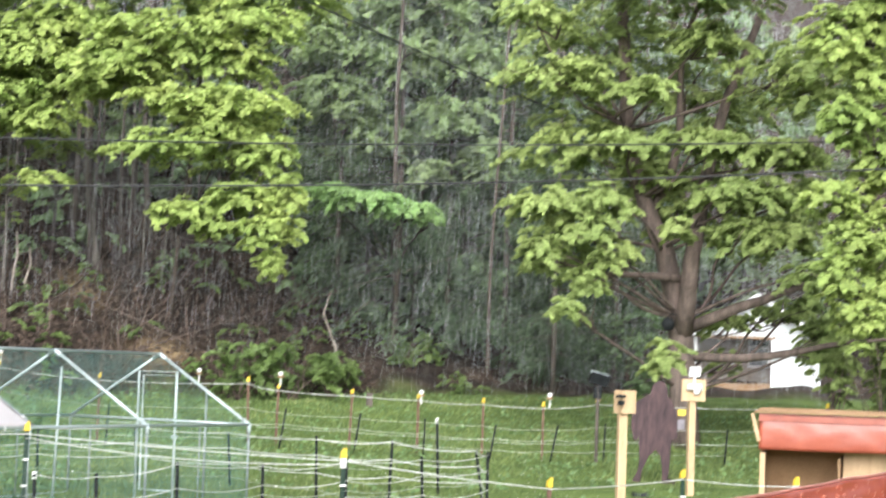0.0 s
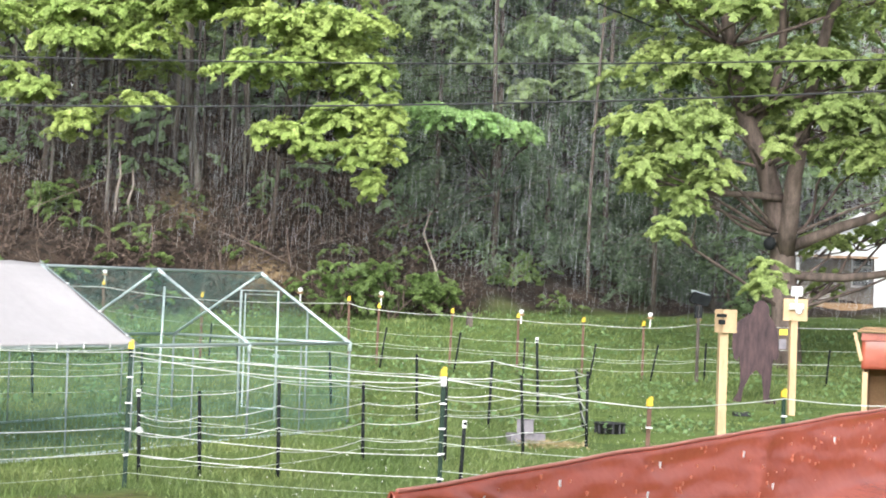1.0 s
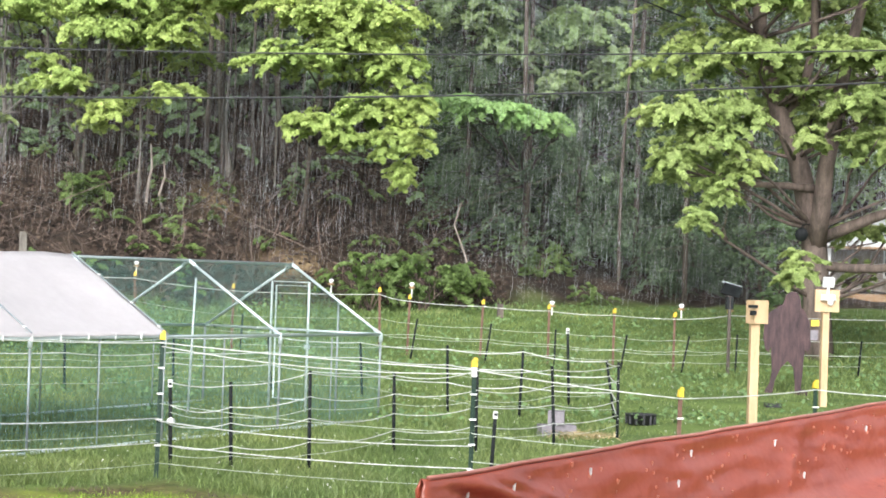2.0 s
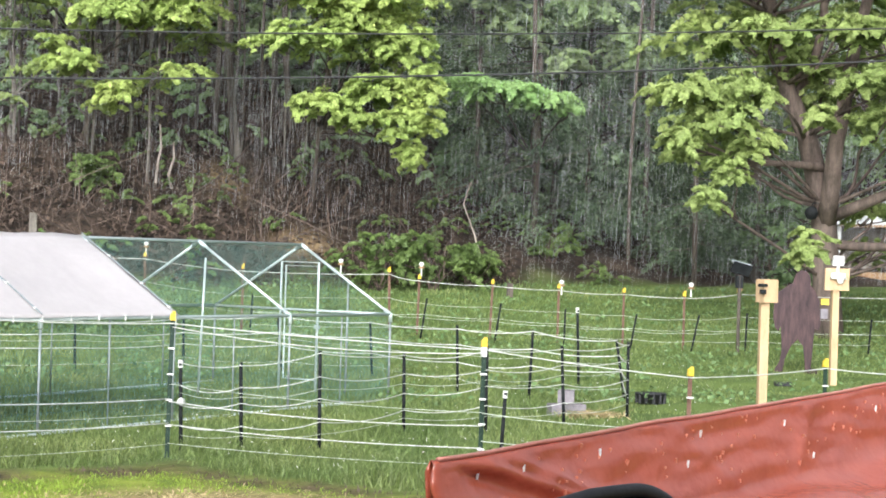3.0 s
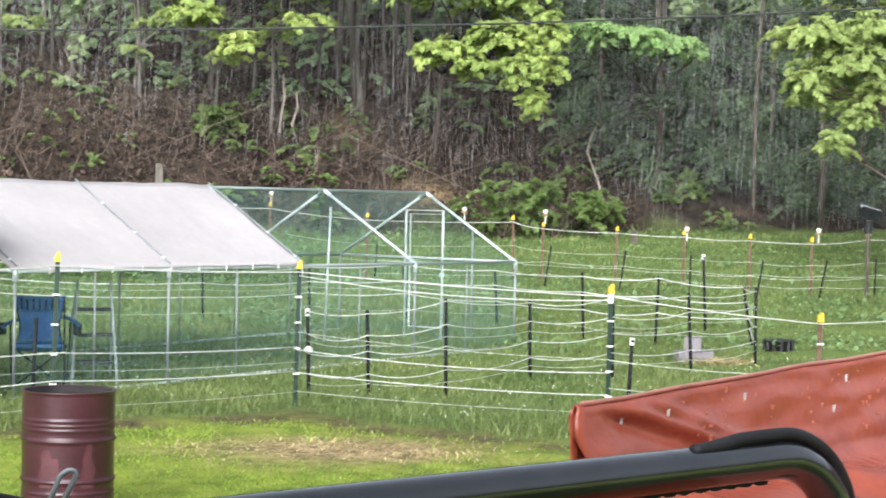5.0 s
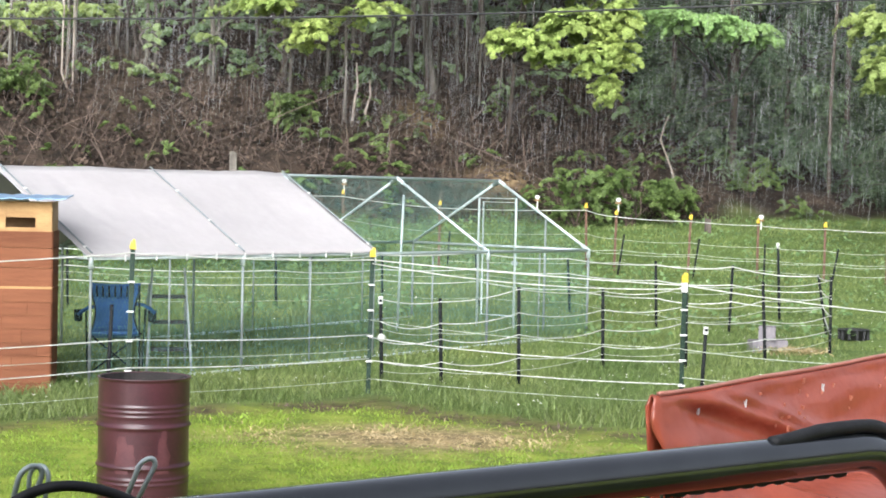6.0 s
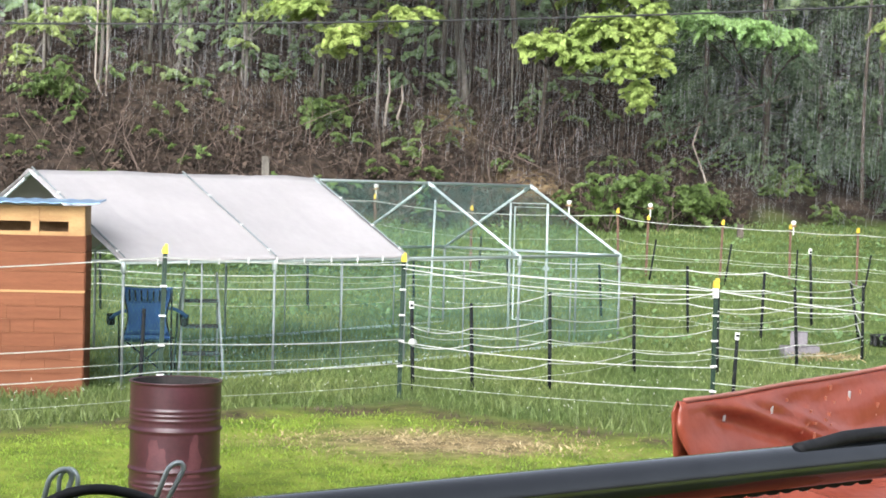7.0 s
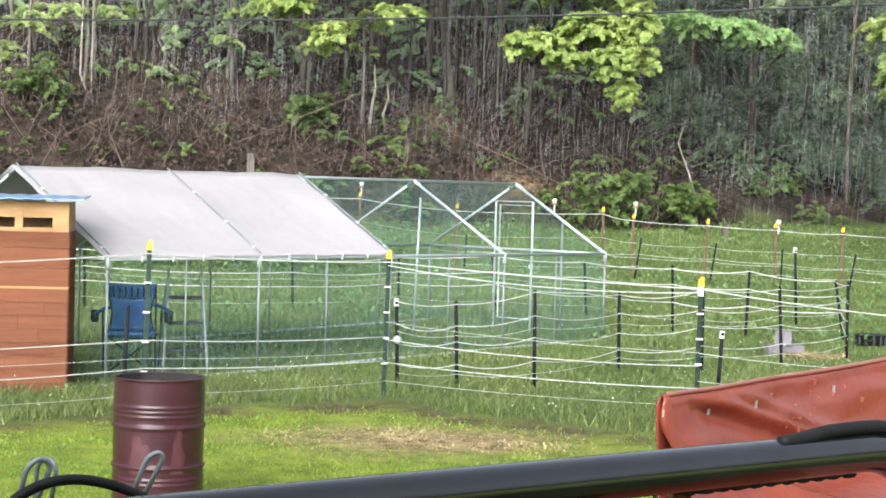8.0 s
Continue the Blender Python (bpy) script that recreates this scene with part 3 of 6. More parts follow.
flood = thing("flood_light_post", "pine post with a board and a white flood light", "post", pose(9.05, 28.4, gz(9.05, 28.4)))
part("post", Shape().box((0, 0, 0.72), (0.1, 0.1, 1.7)), PINE, flood)
part("board", Shape().box((0, -0.07, 1.6), (0.37, 0.04, 0.33)), PINE, flood)
part("lamp_head", Shape().box((0, -0.12, 1.88), (0.17, 0.06, 0.14), Euler((0.3, 0, 0)).to_matrix(), top=0.92), WHITE_PAINT, flood, "white flood lamp head")
part("arm", Shape().tube([(0, -0.1, 1.7), (0, -0.13, 1.82)], 0.02, 8), WHITE_PAINT, flood)
part("sensor", Shape().box((0.0, -0.13, 1.65), (0.24, 0.07, 0.09), top=0.8).lathe([(0.0, -0.1), (0.045, -0.08), (0.05, -0.03), (0.04, 0.0)], 12, (0.03, -0.15, 1.63)), WHITE_PAINT, flood, "white light sensor", True)
part("tag", Shape().box((-0.16, -0.03, 1.26), (0.12, 0.02, 0.09)), CAP_YELLOW, flood, "yellow warning tag")
part("tag_plate", Shape().box((-0.17, -0.03, 1.08), (0.11, 0.02, 0.15)), CONCRETE, flood)

# ---- the cut-out figure ----
OUT = [(-0.34, 0), (-0.21, 0.02), (-0.18, 0.23), (-0.08, 0.45), (0.02, 0.55), (0.11, 0.45), (0.14, 0.23), (0.15, 0.05), (0.13, 0), (0.38, 0), (0.36, 0.06), (0.24, 0.11), (0.26, 0.32), (0.27, 0.53), (0.29, 0.74), (0.34, 0.7), (0.38, 0.78), (0.37, 0.99), (0.34, 1.2), (0.28, 1.34), (0.21, 1.42), (0.2, 1.56), (0.14, 1.65), (0.04, 1.67), (-0.04, 1.6), (-0.08, 1.46),
       (-0.21, 1.38), (-0.32, 1.3), (-0.37, 1.12), (-0.38, 0.91), (-0.34, 0.72), (-0.28, 0.67), (-0.26, 0.78), (-0.24, 0.57), (-0.23, 0.36), (-0.26, 0.19), (-0.33, 0.07)]
statue = new("yard_statue", Shape().slab(OUT, 0.03).mesh("yard_statue", STATUE))
statue.matrix_basis = pose(9.1, 30.5, gz(9.1, 30.5) - 0.02, 0, 0, -8)
tagged(statue, "dark brown flat cut-out figure standing on the lawn", "yard statue")

# ---- feeding things in the pen ----
blocks = thing("concrete_block", "grey concrete block lying flat in the grass", "concrete block", pose(4.2, 23.7, gz(4.2, 23.7), 0, 0, 8), "concrete blocks")
b = Shape().box((0, 0, 0.04), (0.44, 0.22, 0.17))
part("block", b, CONCRETE, blocks)
upper = thing("concrete_block", "grey concrete block standing on another block", "concrete block", pose(4.19, 23.68, gz(4.2, 23.7) + 0.125, 0, 0, -12), "concrete blocks")
part("block", Shape().box((0, 0.07, 0.085), (0.2, 0.1, 0.17)).box((0, -0.07, 0.085), (0.2, 0.1, 0.17)).box((0, 0, 0.08), (0.18, 0.06, 0.15)), CONCRETE, upper)
pan = thing("feed_pan", "black rubber feed pan on the grass", "feed pan", pose(5.58, 25.2, gz(5.58, 25.2)))
part("bowl", Shape().lathe([(0, 0.0), (0.16, 0.0), (0.2, 0.13), (0.215, 0.135), (0.205, 0.145), (0.185, 0.13), (0.15, 0.02), (0, 0.02)], 28), RUBBER, pan, smooth=True)
rim = Shape()
for a in range(12):
    t = 2 * math.pi * a / 12
    rim.box((0.19 * math.cos(t), 0.19 * math.sin(t), 0.07), (0.03, 0.03, 0.12))
tagged(part("rib_ring", rim, RUBBER, pan), kind="stuff")
tray = thing("feed_tray", "small dark tray lying on the lawn", "tray", pose(8.23, 28.2, gz(8.23, 28.2)))
part("tray", Shape().box((0, 0, 0.03), (0.24, 0.14, 0.05)).box((0.1, 0, 0.05), (0.03, 0.14, 0.03)).box((-0.1, 0, 0.05), (0.03, 0.14, 0.03)), RUBBER, tray)


# ---- folding chair and step ladder inside the run ----
def camp_chair():
    c = thing("camp_chair", "blue folding canvas camp chair seen from behind", "chair", pose(-3.1, 19.72, gz(-3.1, 19.72), 0, 0, 8))
    def back(a, z):
        """A point of the backrest: a from -1 to 1 across, z above the ground."""
        t = (z - 0.46) / 0.5
        half = 0.235 - 0.05 * math.sin(math.pi * min(1, t * 1.25)) * (1 - t * 0.4)
        return (a * half, -0.02 - 0.13 * t + 0.045 * (1 - a * a), z - 0.015 * (1 - a * a) * t)
    rows = [[back(-1 + j / 5, 0.46 + 0.36 * i / 8) for j in range(11)] for i in range(9)]
    part("backrest", Shape().sheet(rows), CHAIR_BLUE, c, smooth=True).modifiers.new("thickness", "SOLIDIFY").thickness = 0.01
    rows = [[back((-1 + j / 5) * 1.04, 0.8 + 0.15 * i / 3) for j in range(11)] for i in range(4)]
    band = part("top_band", Shape().sheet(rows), CHAIR_BLUE, c, "darker blue padded top band", True)
    band.modifiers.new("thickness", "SOLIDIFY").thickness = 0.024
    for k in range(7):
        a = -0.78 + 0.26 * k
        p, q = Vector(back(a, 0.82)), Vector(back(a, 0.93))
        part("slit", Shape().tube([p + Vector((0, -0.022, 0)), q + Vector((0, -0.022, 0))], 0.009, 6), POST_BLACK, band)
    for sx in (-1, 1):
        part("piping", Shape().tube([back(sx, 0.46 + 0.48 * i / 10) for i in range(11)], 0.009, 6), POST_BLACK, c)
    rows = [[(-0.25 + 0.5 * j / 6, -0.03 + 0.47 * i / 6, 0.46 - 0.06 * math.sin(math.pi * i / 6)) for j in range(7)] for i in range(7)]
    part("seat", Shape().sheet(rows), CHAIR_BLUE, c, smooth=True).modifiers.new("thickness", "SOLIDIFY").thickness = 0.03
    for sx in (-1, 1):
        rows = [[(sx * (0.2 + 0.19 * u), 0.02 + 0.14 * u + v * (0.3 + 0.06 * u), 0.72 - 0.1 * u * u - 0.02 * v) for v in (0, 0.5, 1)] for u in (0, 0.35, 0.7, 1)]
        part("armrest", Shape().sheet(rows), CHAIR_BLUE, c, smooth=True).modifiers.new("thickness", "SOLIDIFY").thickness = 0.035
        part("cup_pocket", Shape().lathe([(0.03, -0.12), (0.042, -0.1), (0.046, 0), (0.04, 0)], 12, (sx * 0.37, 0.2, 0.66)), POST_BLACK, c, "dark mesh cup pocket")
        part("frame_rod", Shape().tube([(sx * 0.25, -0.03, 0.0), (sx * 0.24, -0.13, 0.93)], 0.01, 8), POST_BLACK, c)
        part("leg", Shape().tube([(sx * 0.28, 0.0, 0.0), (-sx * 0.27, 0.02, 0.44)], 0.01, 8), POST_BLACK, c)
        part("leg", Shape().tube([(sx * 0.28, 0.48, 0.0), (sx * 0.3, 0.4, 0.66)], 0.01, 8), POST_BLACK, c)


camp_chair()


def ladder():
    l = thing("step_ladder", "small aluminium step ladder with black treads", "step ladder", pose(-2.62, 20.2, gz(-2.62, 20.2), 0, 0, 15))
    for sx in (-1, 1):
        part("rail", Shape().box((sx * 0.2, 0.0, 0.53), (0.02, 0.05, 1.1), Euler((-0.16, -sx * 0.06, 0)).to_matrix()), STEEL_DULL_SHADE, l)
        part("back_leg", Shape().box((sx * 0.21, 0.28, 0.45), (0.018, 0.025, 0.95), Euler((0.3, -sx * 0.05, 0)).to_matrix()), STEEL_DULL_SHADE, l)
    for z in (0.24, 0.52, 0.78):
        part("tread", Shape().box((0, -0.02 + 0.15 * (z - 0.5), z), (0.38 - 0.06 * z, 0.12, 0.035)), RUBBER, l)


ladder()


# ---- the red hen house ----
def hen_house():
    X, Y = -4.65, 18.5
    z = gz(X, Y) - 0.03
    h = thing("hen_house", "red-stained plank hen house with a pine top and blue tin roof", "hen house", pose(X, Y, z, 0, 0, 6))
    W, D = 2.3, 0.66
    top = 1.235 - z
    part("core", Shape().box((0, 0, top / 2), (W - 0.05, D - 0.05, top)), PLY, h)
    rng = random.Random(4)
    # broad boards above the strip, short overlapping ones below it
    for a, b in ((0.66, 0.78), (0.78, 0.9), (0.9, 1.0)):
        part("plank", Shape().box((0, -D / 2, top * (a + b) / 2), (W, 0.022 + rng.uniform(0, 0.004), top * (b - a) - 0.004)), RED_WOOD, h)
        part("plank", Shape().box((W / 2, 0, top * (a + b) / 2), (0.022, D - 0.03, top * (b - a) - 0.004)), RED_WOOD, h)
    n = 8
    for i in range(n):
        a, b = top * 0.655 * i / n, top * 0.655 * (i + 1) / n - 0.003
        x = -W / 2
        while x < W / 2 - 0.02:
            e = min(W / 2, x + rng.uniform(0.2, 0.55))
            if W / 2 - e < 0.12:
                e = W / 2
            part("plank", Shape().box(((x + e) / 2, -D / 2 - rng.uniform(0, 0.004), (a + b) / 2), (e - x - 0.0015, 0.024, b - a + 0.001), Euler((-0.05, 0, rng.uniform(-0.004, 0.004))).to_matrix()), RED_WOOD, h)
            x = e
        part("plank", Shape().box((W / 2, 0, (a + b) / 2), (0.022, D - 0.03, b - a)), RED_WOOD, h)
    part("trim_strip", Shape().box((0, -D / 2 - 0.012, top * 0.66), (W + 0.01, 0.015, 0.022)), PINE_OLD, h)
    for sx, w in ((1.07, 0.15), (0.685, 0.075), (0.3, 0.1), (-0.1, 0.1), (-0.5, 0.1), (-0.95, 0.15)):
        part("stud", Shape().box((sx, -D / 2 + 0.02, top + 0.14), (w, 0.05, 0.28)), PINE_OLD, h)
    part("rail", Shape().box((0, -D / 2 + 0.025, top + 0.018), (W - 0.02, 0.04, 0.036)), PINE_OLD, h)
    part("rail", Shape().box((0, -D / 2 + 0.025, top + 0.205), (W - 0.02, 0.04, 0.15)), PINE_OLD, h)
    part("side_rail", Shape().box((W / 2 - 0.02, 0.02, top + 0.14), (0.04, D - 0.06, 0.28)), PINE_OLD, h)
    part("back_board", Shape().box((0, 0.1, top + 0.14), (W - 0.1, 0.03, 0.27)), PLY, h)
    rows = []
    for i in range(81):
        x = -W / 2 - 0.12 + (W + 0.26) * i / 80
        rows.append([(x, y, top + 0.305 + 0.006 * math.sin(i * 1.2) + (y + D / 2) * 0.03) for y in (-D / 2 - 0.16, 0, D / 2 + 0.04)])
    part("roof", Shape().sheet(rows), ROOF_BLUE, h, "blue corrugated tin roof").modifiers.new("thickness", "SOLIDIFY").thickness = 0.012


hen_house()


# ---- the burn barrel ----
def barrel():
    x, y = -1.785, 12.62
    z0 = gz(x, y)
    b = thing("steel_drum", "maroon steel drum with faded streaks, open on top", "drum", pose(x, y, z0))
    H, R = 0.478 - z0, 0.291
    prof = [(R * 0.97, 0.0), (R, 0.015)]
    for k in np.arange(0.02, H - 0.02, 0.008):
        r = R
        for c, w, d in ((H * 0.64, 0.012, 0.013), (H * 0.34, 0.012, 0.013)):
            r += d * math.exp(-((k - c) / w) ** 2)
        for c in (H * 0.72, H * 0.755, H * 0.79, H * 0.25, H * 0.215):
            r += 0.006 * math.exp(-((k - c) / 0.008) ** 2)
        prof.append((r, float(k)))
    prof += [(R, H - 0.012), (R + 0.008, H - 0.008), (R + 0.008, H), (R - 0.006, H), (R - 0.008, H - 0.02)]
    part("shell", Shape().lathe(prof, 64), BARREL, b, smooth=True)
    part("inside", Shape().lathe([(R - 0.012, H - 0.004), (R - 0.014, 0.1), (0.0, 0.1)], 48), SOOT, b, "sooty inside")
    # paler streaks where the paint has washed off
    for a0, a1, zt, zb, seed in ((-118, -100, 0.58, 0.3, 1), (-104, -92, 0.52, 0.36, 2), (-66, -48, 0.57, 0.3, 3), (-60, -52, 0.66, 0.56, 4)):
        rows = []
        for i in range(9):
            t = i / 8
            row = []
            for j in range(7):
                s = j / 6
                mid, half = radians((a0 + a1) / 2), radians((a1 - a0) / 2)
                half *= 0.5 + 0.5 * min(1, t * 2.2) + 0.45 * noise.noise((t * 4, seed, s * 3))
                ang = mid + half * (2 * s - 1)
                zz = H * (zt + (zb - zt) * t) - H * 0.05 * (noise.noise((s * 3.5, seed, 2)) + 0.4) * (1 - 2 * abs(t - 0.5))
                row.append(((R + 0.004) * math.cos(ang), (R + 0.004) * math.sin(ang), zz))
            rows.append(row)
        part("faded_patch", Shape().sheet(rows), BARREL_FADE, b, "faded paint patch", True)


barrel()


# ---- the tarp over the box, close by ----
A, B = Vector((0.408, 3.46, 1.386)), Vector((3.45, 7.17, 1.487))
ALONG = (B - A).normalized()
NEARSIDE = Vector((ALONG.y, -ALONG.x, 0)).normalized()


def tarp_box():
    t = thing("tarp_covered_box", "wet rust-red tarp pulled over a raised box", "tarp")
    length = (B - A).length
    prof = [(0.012, -1.75), (0.008, -0.9), (0.0, -0.3), (-0.006, -0.02), (-0.004, 0.0), (0.0, -0.002)]
    wall = len(prof)
    prof += [(0.006 + 0.05 * (k / 17) ** 1.3, -0.008 - 0.165 * k / 17) for k in range(18)]
    prof += [(0.075 + 0.55 * k / 14, -0.188 - 0.03 * math.sqrt(k / 14) - 0.03 * k / 14) for k in range(15)]
    edge = len(prof)
    prof += [(0.66, -0.3), (0.68, -0.7), (0.7, -1.75)]

    def crease(s, d, start, slope, wide, high):
        return high * math.exp(-abs(s - start - slope * d) / wide) * float(ease(d, 0.004, 0.03))

    def drape(s, j):
        a, z = prof[j]
        p = A + ALONG * s + NEARSIDE * a + Vector((0, 0, z + 0.006 * noise.noise((s * 3, 0, 7))))
        if wall <= j < edge:
            d = -z
            k = 0.007 * noise.noise((s * 2.2, j * 0.2, 0)) + 0.0035 * noise.noise((s * 8, j * 0.35, 4)) + 0.0015 * noise.noise((s * 22, j * 0.9, 6))
            k += crease(s, d, 0.085, 3.3, 0.045, 0.026) - crease(s, d, 0.0, 3.2, 0.05, 0.02) + crease(s, d, 0.19, 3.0, 0.025, 0.014) - crease(s, d, 0.14, 3.1, 0.02, 0.01) + crease(s, d, -0.16, 2.2, 0.03, 0.02) + crease(s, d, 0.5, -2.0, 0.02, 0.006)
            k += crease(s, d, 0.9, 1.6, 0.03, 0.007) + crease(s, d, 1.7, -1.2, 0.04, 0.008) + crease(s, d, 2.6, 1.8, 0.04, 0.008)
            k += 0.007 * math.exp(-s / 0.22) * (noise.noise((s * 11 - d * 9, d * 16, 3)) + 0.5 * noise.noise((s * 26, d * 34, 5)))
            k *= float(ease(s, 0.0, 0.07))
            p = p + NEARSIDE * k
            if j > wall + 17:
                q = j - wall - 17
                p = p + Vector((0, 0, k * 0.8 + 0.035 * min(1, q / 5) * noise.noise((s * 2.6, q * 0.35, 9))))
        return p
    n = 190
    part("sheet", Shape().sheet([[tuple(drape(length * (i / n) ** 1.25, j)) for j in range(len(prof))] for i in range(n + 1)]), TARP, t, smooth=True)
    # a fold of slack tarp standing open on the lid
    base = drape(length * 0.2, wall + 21)
    away = Vector((base.x, base.y, 0)).normalized()
    right = Vector((away.y, -away.x, 0))
    rows = []
    for i in range(15):
        u = i / 14
        row = []
        for m in range(41):
            x = -0.22 + 0.011 * m
            c = x - 0.05 * u
            hump = 0.085 * (1 - 0.75 * u) * math.exp(-(c / (0.05 if c > 0 else 0.032)) ** 2) + 0.035 * (1 - 0.6 * u) * math.exp(-((c - 0.12) / 0.07) ** 2)
            hump += 0.006 * noise.noise((x * 14, u * 4, 2))
            row.append(tuple(base + away * (0.3 * u + 0.2 * abs(x) - 0.03) + right * x + Vector((0, 0, hump - 0.012 - 0.03 * u * u))))
        rows.append(row)
    fold = part("slack_fold", Shape().sheet(rows), TARP, t, "slack tarp fold with a dark hollow", True)
    fold.modifiers.new("thickness", "SOLIDIFY").thickness = 0.003
    # the folded end
    cap = []
    for k in range(7):
        u = k / 6
        row = []
        for j in range(len(prof)):
            c = drape(0.0, j)
            z = prof[j][1]
            swell = math.exp(-((z + 0.05) / 0.05) ** 2)
            curl = -ALONG * (0.02 * math.sin(math.pi * u) * (0.25 + swell)) - NEARSIDE * (0.01 * (1 - math.cos(math.pi * u)) * swell)
            inward = Vector((0, 0, 0)) if j < edge - 14 else Vector((0, 0, -0.5 * u))
            row.append(tuple(c + curl + inward))
        cap.append(row)
    part("folded_end", Shape().sheet(cap), TARP, t, "folded tarp end", True)
    hemr = [tuple(A + ALONG * (length * i / 90) + Vector((0, 0, 0.001 + 0.006 * noise.noise((length * i / 90 * 3, 0, 7))))) for i in range(91)]
    part("hem", Shape().tube(hemr, 0.0045, 8), TARP_HEM, t, smooth=True)
    for s, d in ((0.13, 0.035), (0.27, 0.03), (0.24, 0.115), (0.58, 0.03), (0.95, 0.09), (1.05, 0.035), (1.5, 0.04), (1.62, 0.13), (2.1, 0.05), (2.7, 0.04)):
        p = drape(s, wall + int(d / 0.0097)) + NEARSIDE * 0.003
        part("clip", Shape().box(tuple(p), (0.0033, 0.004, 0.0155), Euler((0.1, 0.05 * math.sin(s * 9), 0.6)).to_matrix()), WHITE_PAINT, t, "white plastic clip")
    rng = random.Random(9)
    marks = Shape()
    for i in range(240):
        s, d = rng.uniform(0.3, length), rng.uniform(0.012, 0.15)
        p = drape(s, wall + int(d / 0.0097)) + NEARSIDE * 0.0005
        marks.box(tuple(p), (0.005 * rng.uniform(0.5, 1.6), 0.003, 0.009 * rng.uniform(0.4, 1.4)), Euler((0.2, rng.uniform(-0.4, 0.4), 0.69)).to_matrix())
    tagged(part("wet_mottling", marks, TARP_MARK, t), kind="stuff")


tarp_box()


# ---- the black pipe frame with straps and wire loops ----
def pipe_frame():
    f = thing("pipe_frame", "black metal pipe rail with a bent end, wet on top", "pipe frame")
    R = 0.0335
    Z = 1.327
    P = Vector((-1.3, 1.58, Z))
    Q = P + (Vector((0.655, 3.182, Z)) - P) * 1.022
    d = (Q - P).normalized()
    pts = [P + (Q - P) * (i / 30) for i in range(31)]
    r = 0.18
    for i in range(1, 11):
        a = math.pi / 2 * i / 10
        pts.append(Q + d * (r * math.sin(a)) + Vector((0, 0, -r * (1 - math.cos(a)))))
    pts.append(pts[-1] + Vector((0, 0, -1.7)))
    pts = [P + Vector((0, 0, -1.85))] + pts
    part("pipe", Shape().tube(pts, R, 28), PIPE, f, smooth=True)
    part("scuff", Shape().tube([Q - d * 0.27, Q - d * 0.268], R + 0.0002, 28, False), PIPE, f, smooth=True)
    beads = Shape()
    rng = random.Random(2)
    for k in range(26):
        s = rng.uniform(0.0, 0.5)
        p = Q - d * s + Vector((0, 0, -R - 0.002))
        w = rng.uniform(0.0014, 0.003)
        beads.lathe([(0, -w * 1.9), (w * 0.8, -w * 1.2), (w, 0), (w * 0.6, w), (0, w * 1.4)], 8, tuple(p))
    tagged(part("water_beads", beads, DROP, f, smooth=True), kind="stuff")
    rows = []
    for i in range(90):
        s = 0.02 + 0.42 * i / 89
        edge = 0.002 + 0.0045 * abs(math.sin(i * 0.4 + noise.noise((i * 0.3, 0, 0))))
        p = Q - d * s
        rows.append([tuple(p + Vector((0, 0, -R + 0.003))), tuple(p + Vector((0, 0, -R - edge)))])
    part("ragged_trim", Shape().sheet(rows), RUBBER, f, "ragged dark trim under the pipe").modifiers.new("thickness", "SOLIDIFY").thickness = 0.003
    # strap looping over the bend
    loop = []
    for i in range(33):
        u = i / 32
        q = -0.215 + 0.46 * u
        ang = max(0.0, q) / r
        at = Q + (d * q if q < 0 else d * (r * math.sin(ang)) + Vector((0, 0, -r * (1 - math.cos(ang)))))
        nrm = Vector((0, 0, math.cos(ang))) + d * math.sin(ang)
        off = R - 0.006 + 0.014 * min(1, u * 4) * (0.6 + 0.4 * math.sin(math.pi * u)) - 0.006 * max(0, u - 0.8) * 5
        loop.append(at + nrm * off + Vector((0.006, -0.008, 0)))
    part("strap", Shape().tube(loop, 0.0115, 12), RUBBER, f, "black rubber strap", True)

    def over(x, y, dz):
        return Vector((x, y, Z + dz))
    # cord at the other side
    cord = []
    for i in range(25):
        t = i / 24
        cord.append(Vector((-0.505 + 0.2 * t, 2.33 + 0.1 * t, Z - 0.005 + 0.055 * math.sin(math.pi * t ** 0.75) ** 0.8)))
    part("cord", Shape().tube(cord, 0.0065, 10), RUBBER, f, "black rubber cord", True)

    def wire_loop(base, lean, width, height, r, turn):
        pts = []
        for i in range(21):
            a = math.pi * i / 20
            pts.append((width * -math.cos(a), height + width * 1.1 * math.sin(a)))
        pts = [(-width * 0.75, -0.03)] + pts + [(width * 0.55, -0.03)]
        q = [base + Vector((x * math.cos(turn) + lean * z, x * math.sin(turn), z)) for x, z in pts]
        return Shape().tube(q, r, 8)
    part("wire_loop", wire_loop(over(-0.352, 2.44, 0.03), 0.42, 0.0095, 0.034, 0.0032, 0.2), STEEL, f, "bent galvanised wire loop", True)
    part("wire_loop", wire_loop(over(-0.478, 2.38, 0.02), 0.3, 0.014, 0.036, 0.0034, 0.5), STEEL, f, "bent galvanised wire loop", True)
    part("wire_loop", wire_loop(over(-0.462, 2.39, 0.02), 0.1, 0.015, 0.034, 0.003, 2.6), STEEL, f, "bent galvanised wire loop", True)


pipe_frame()


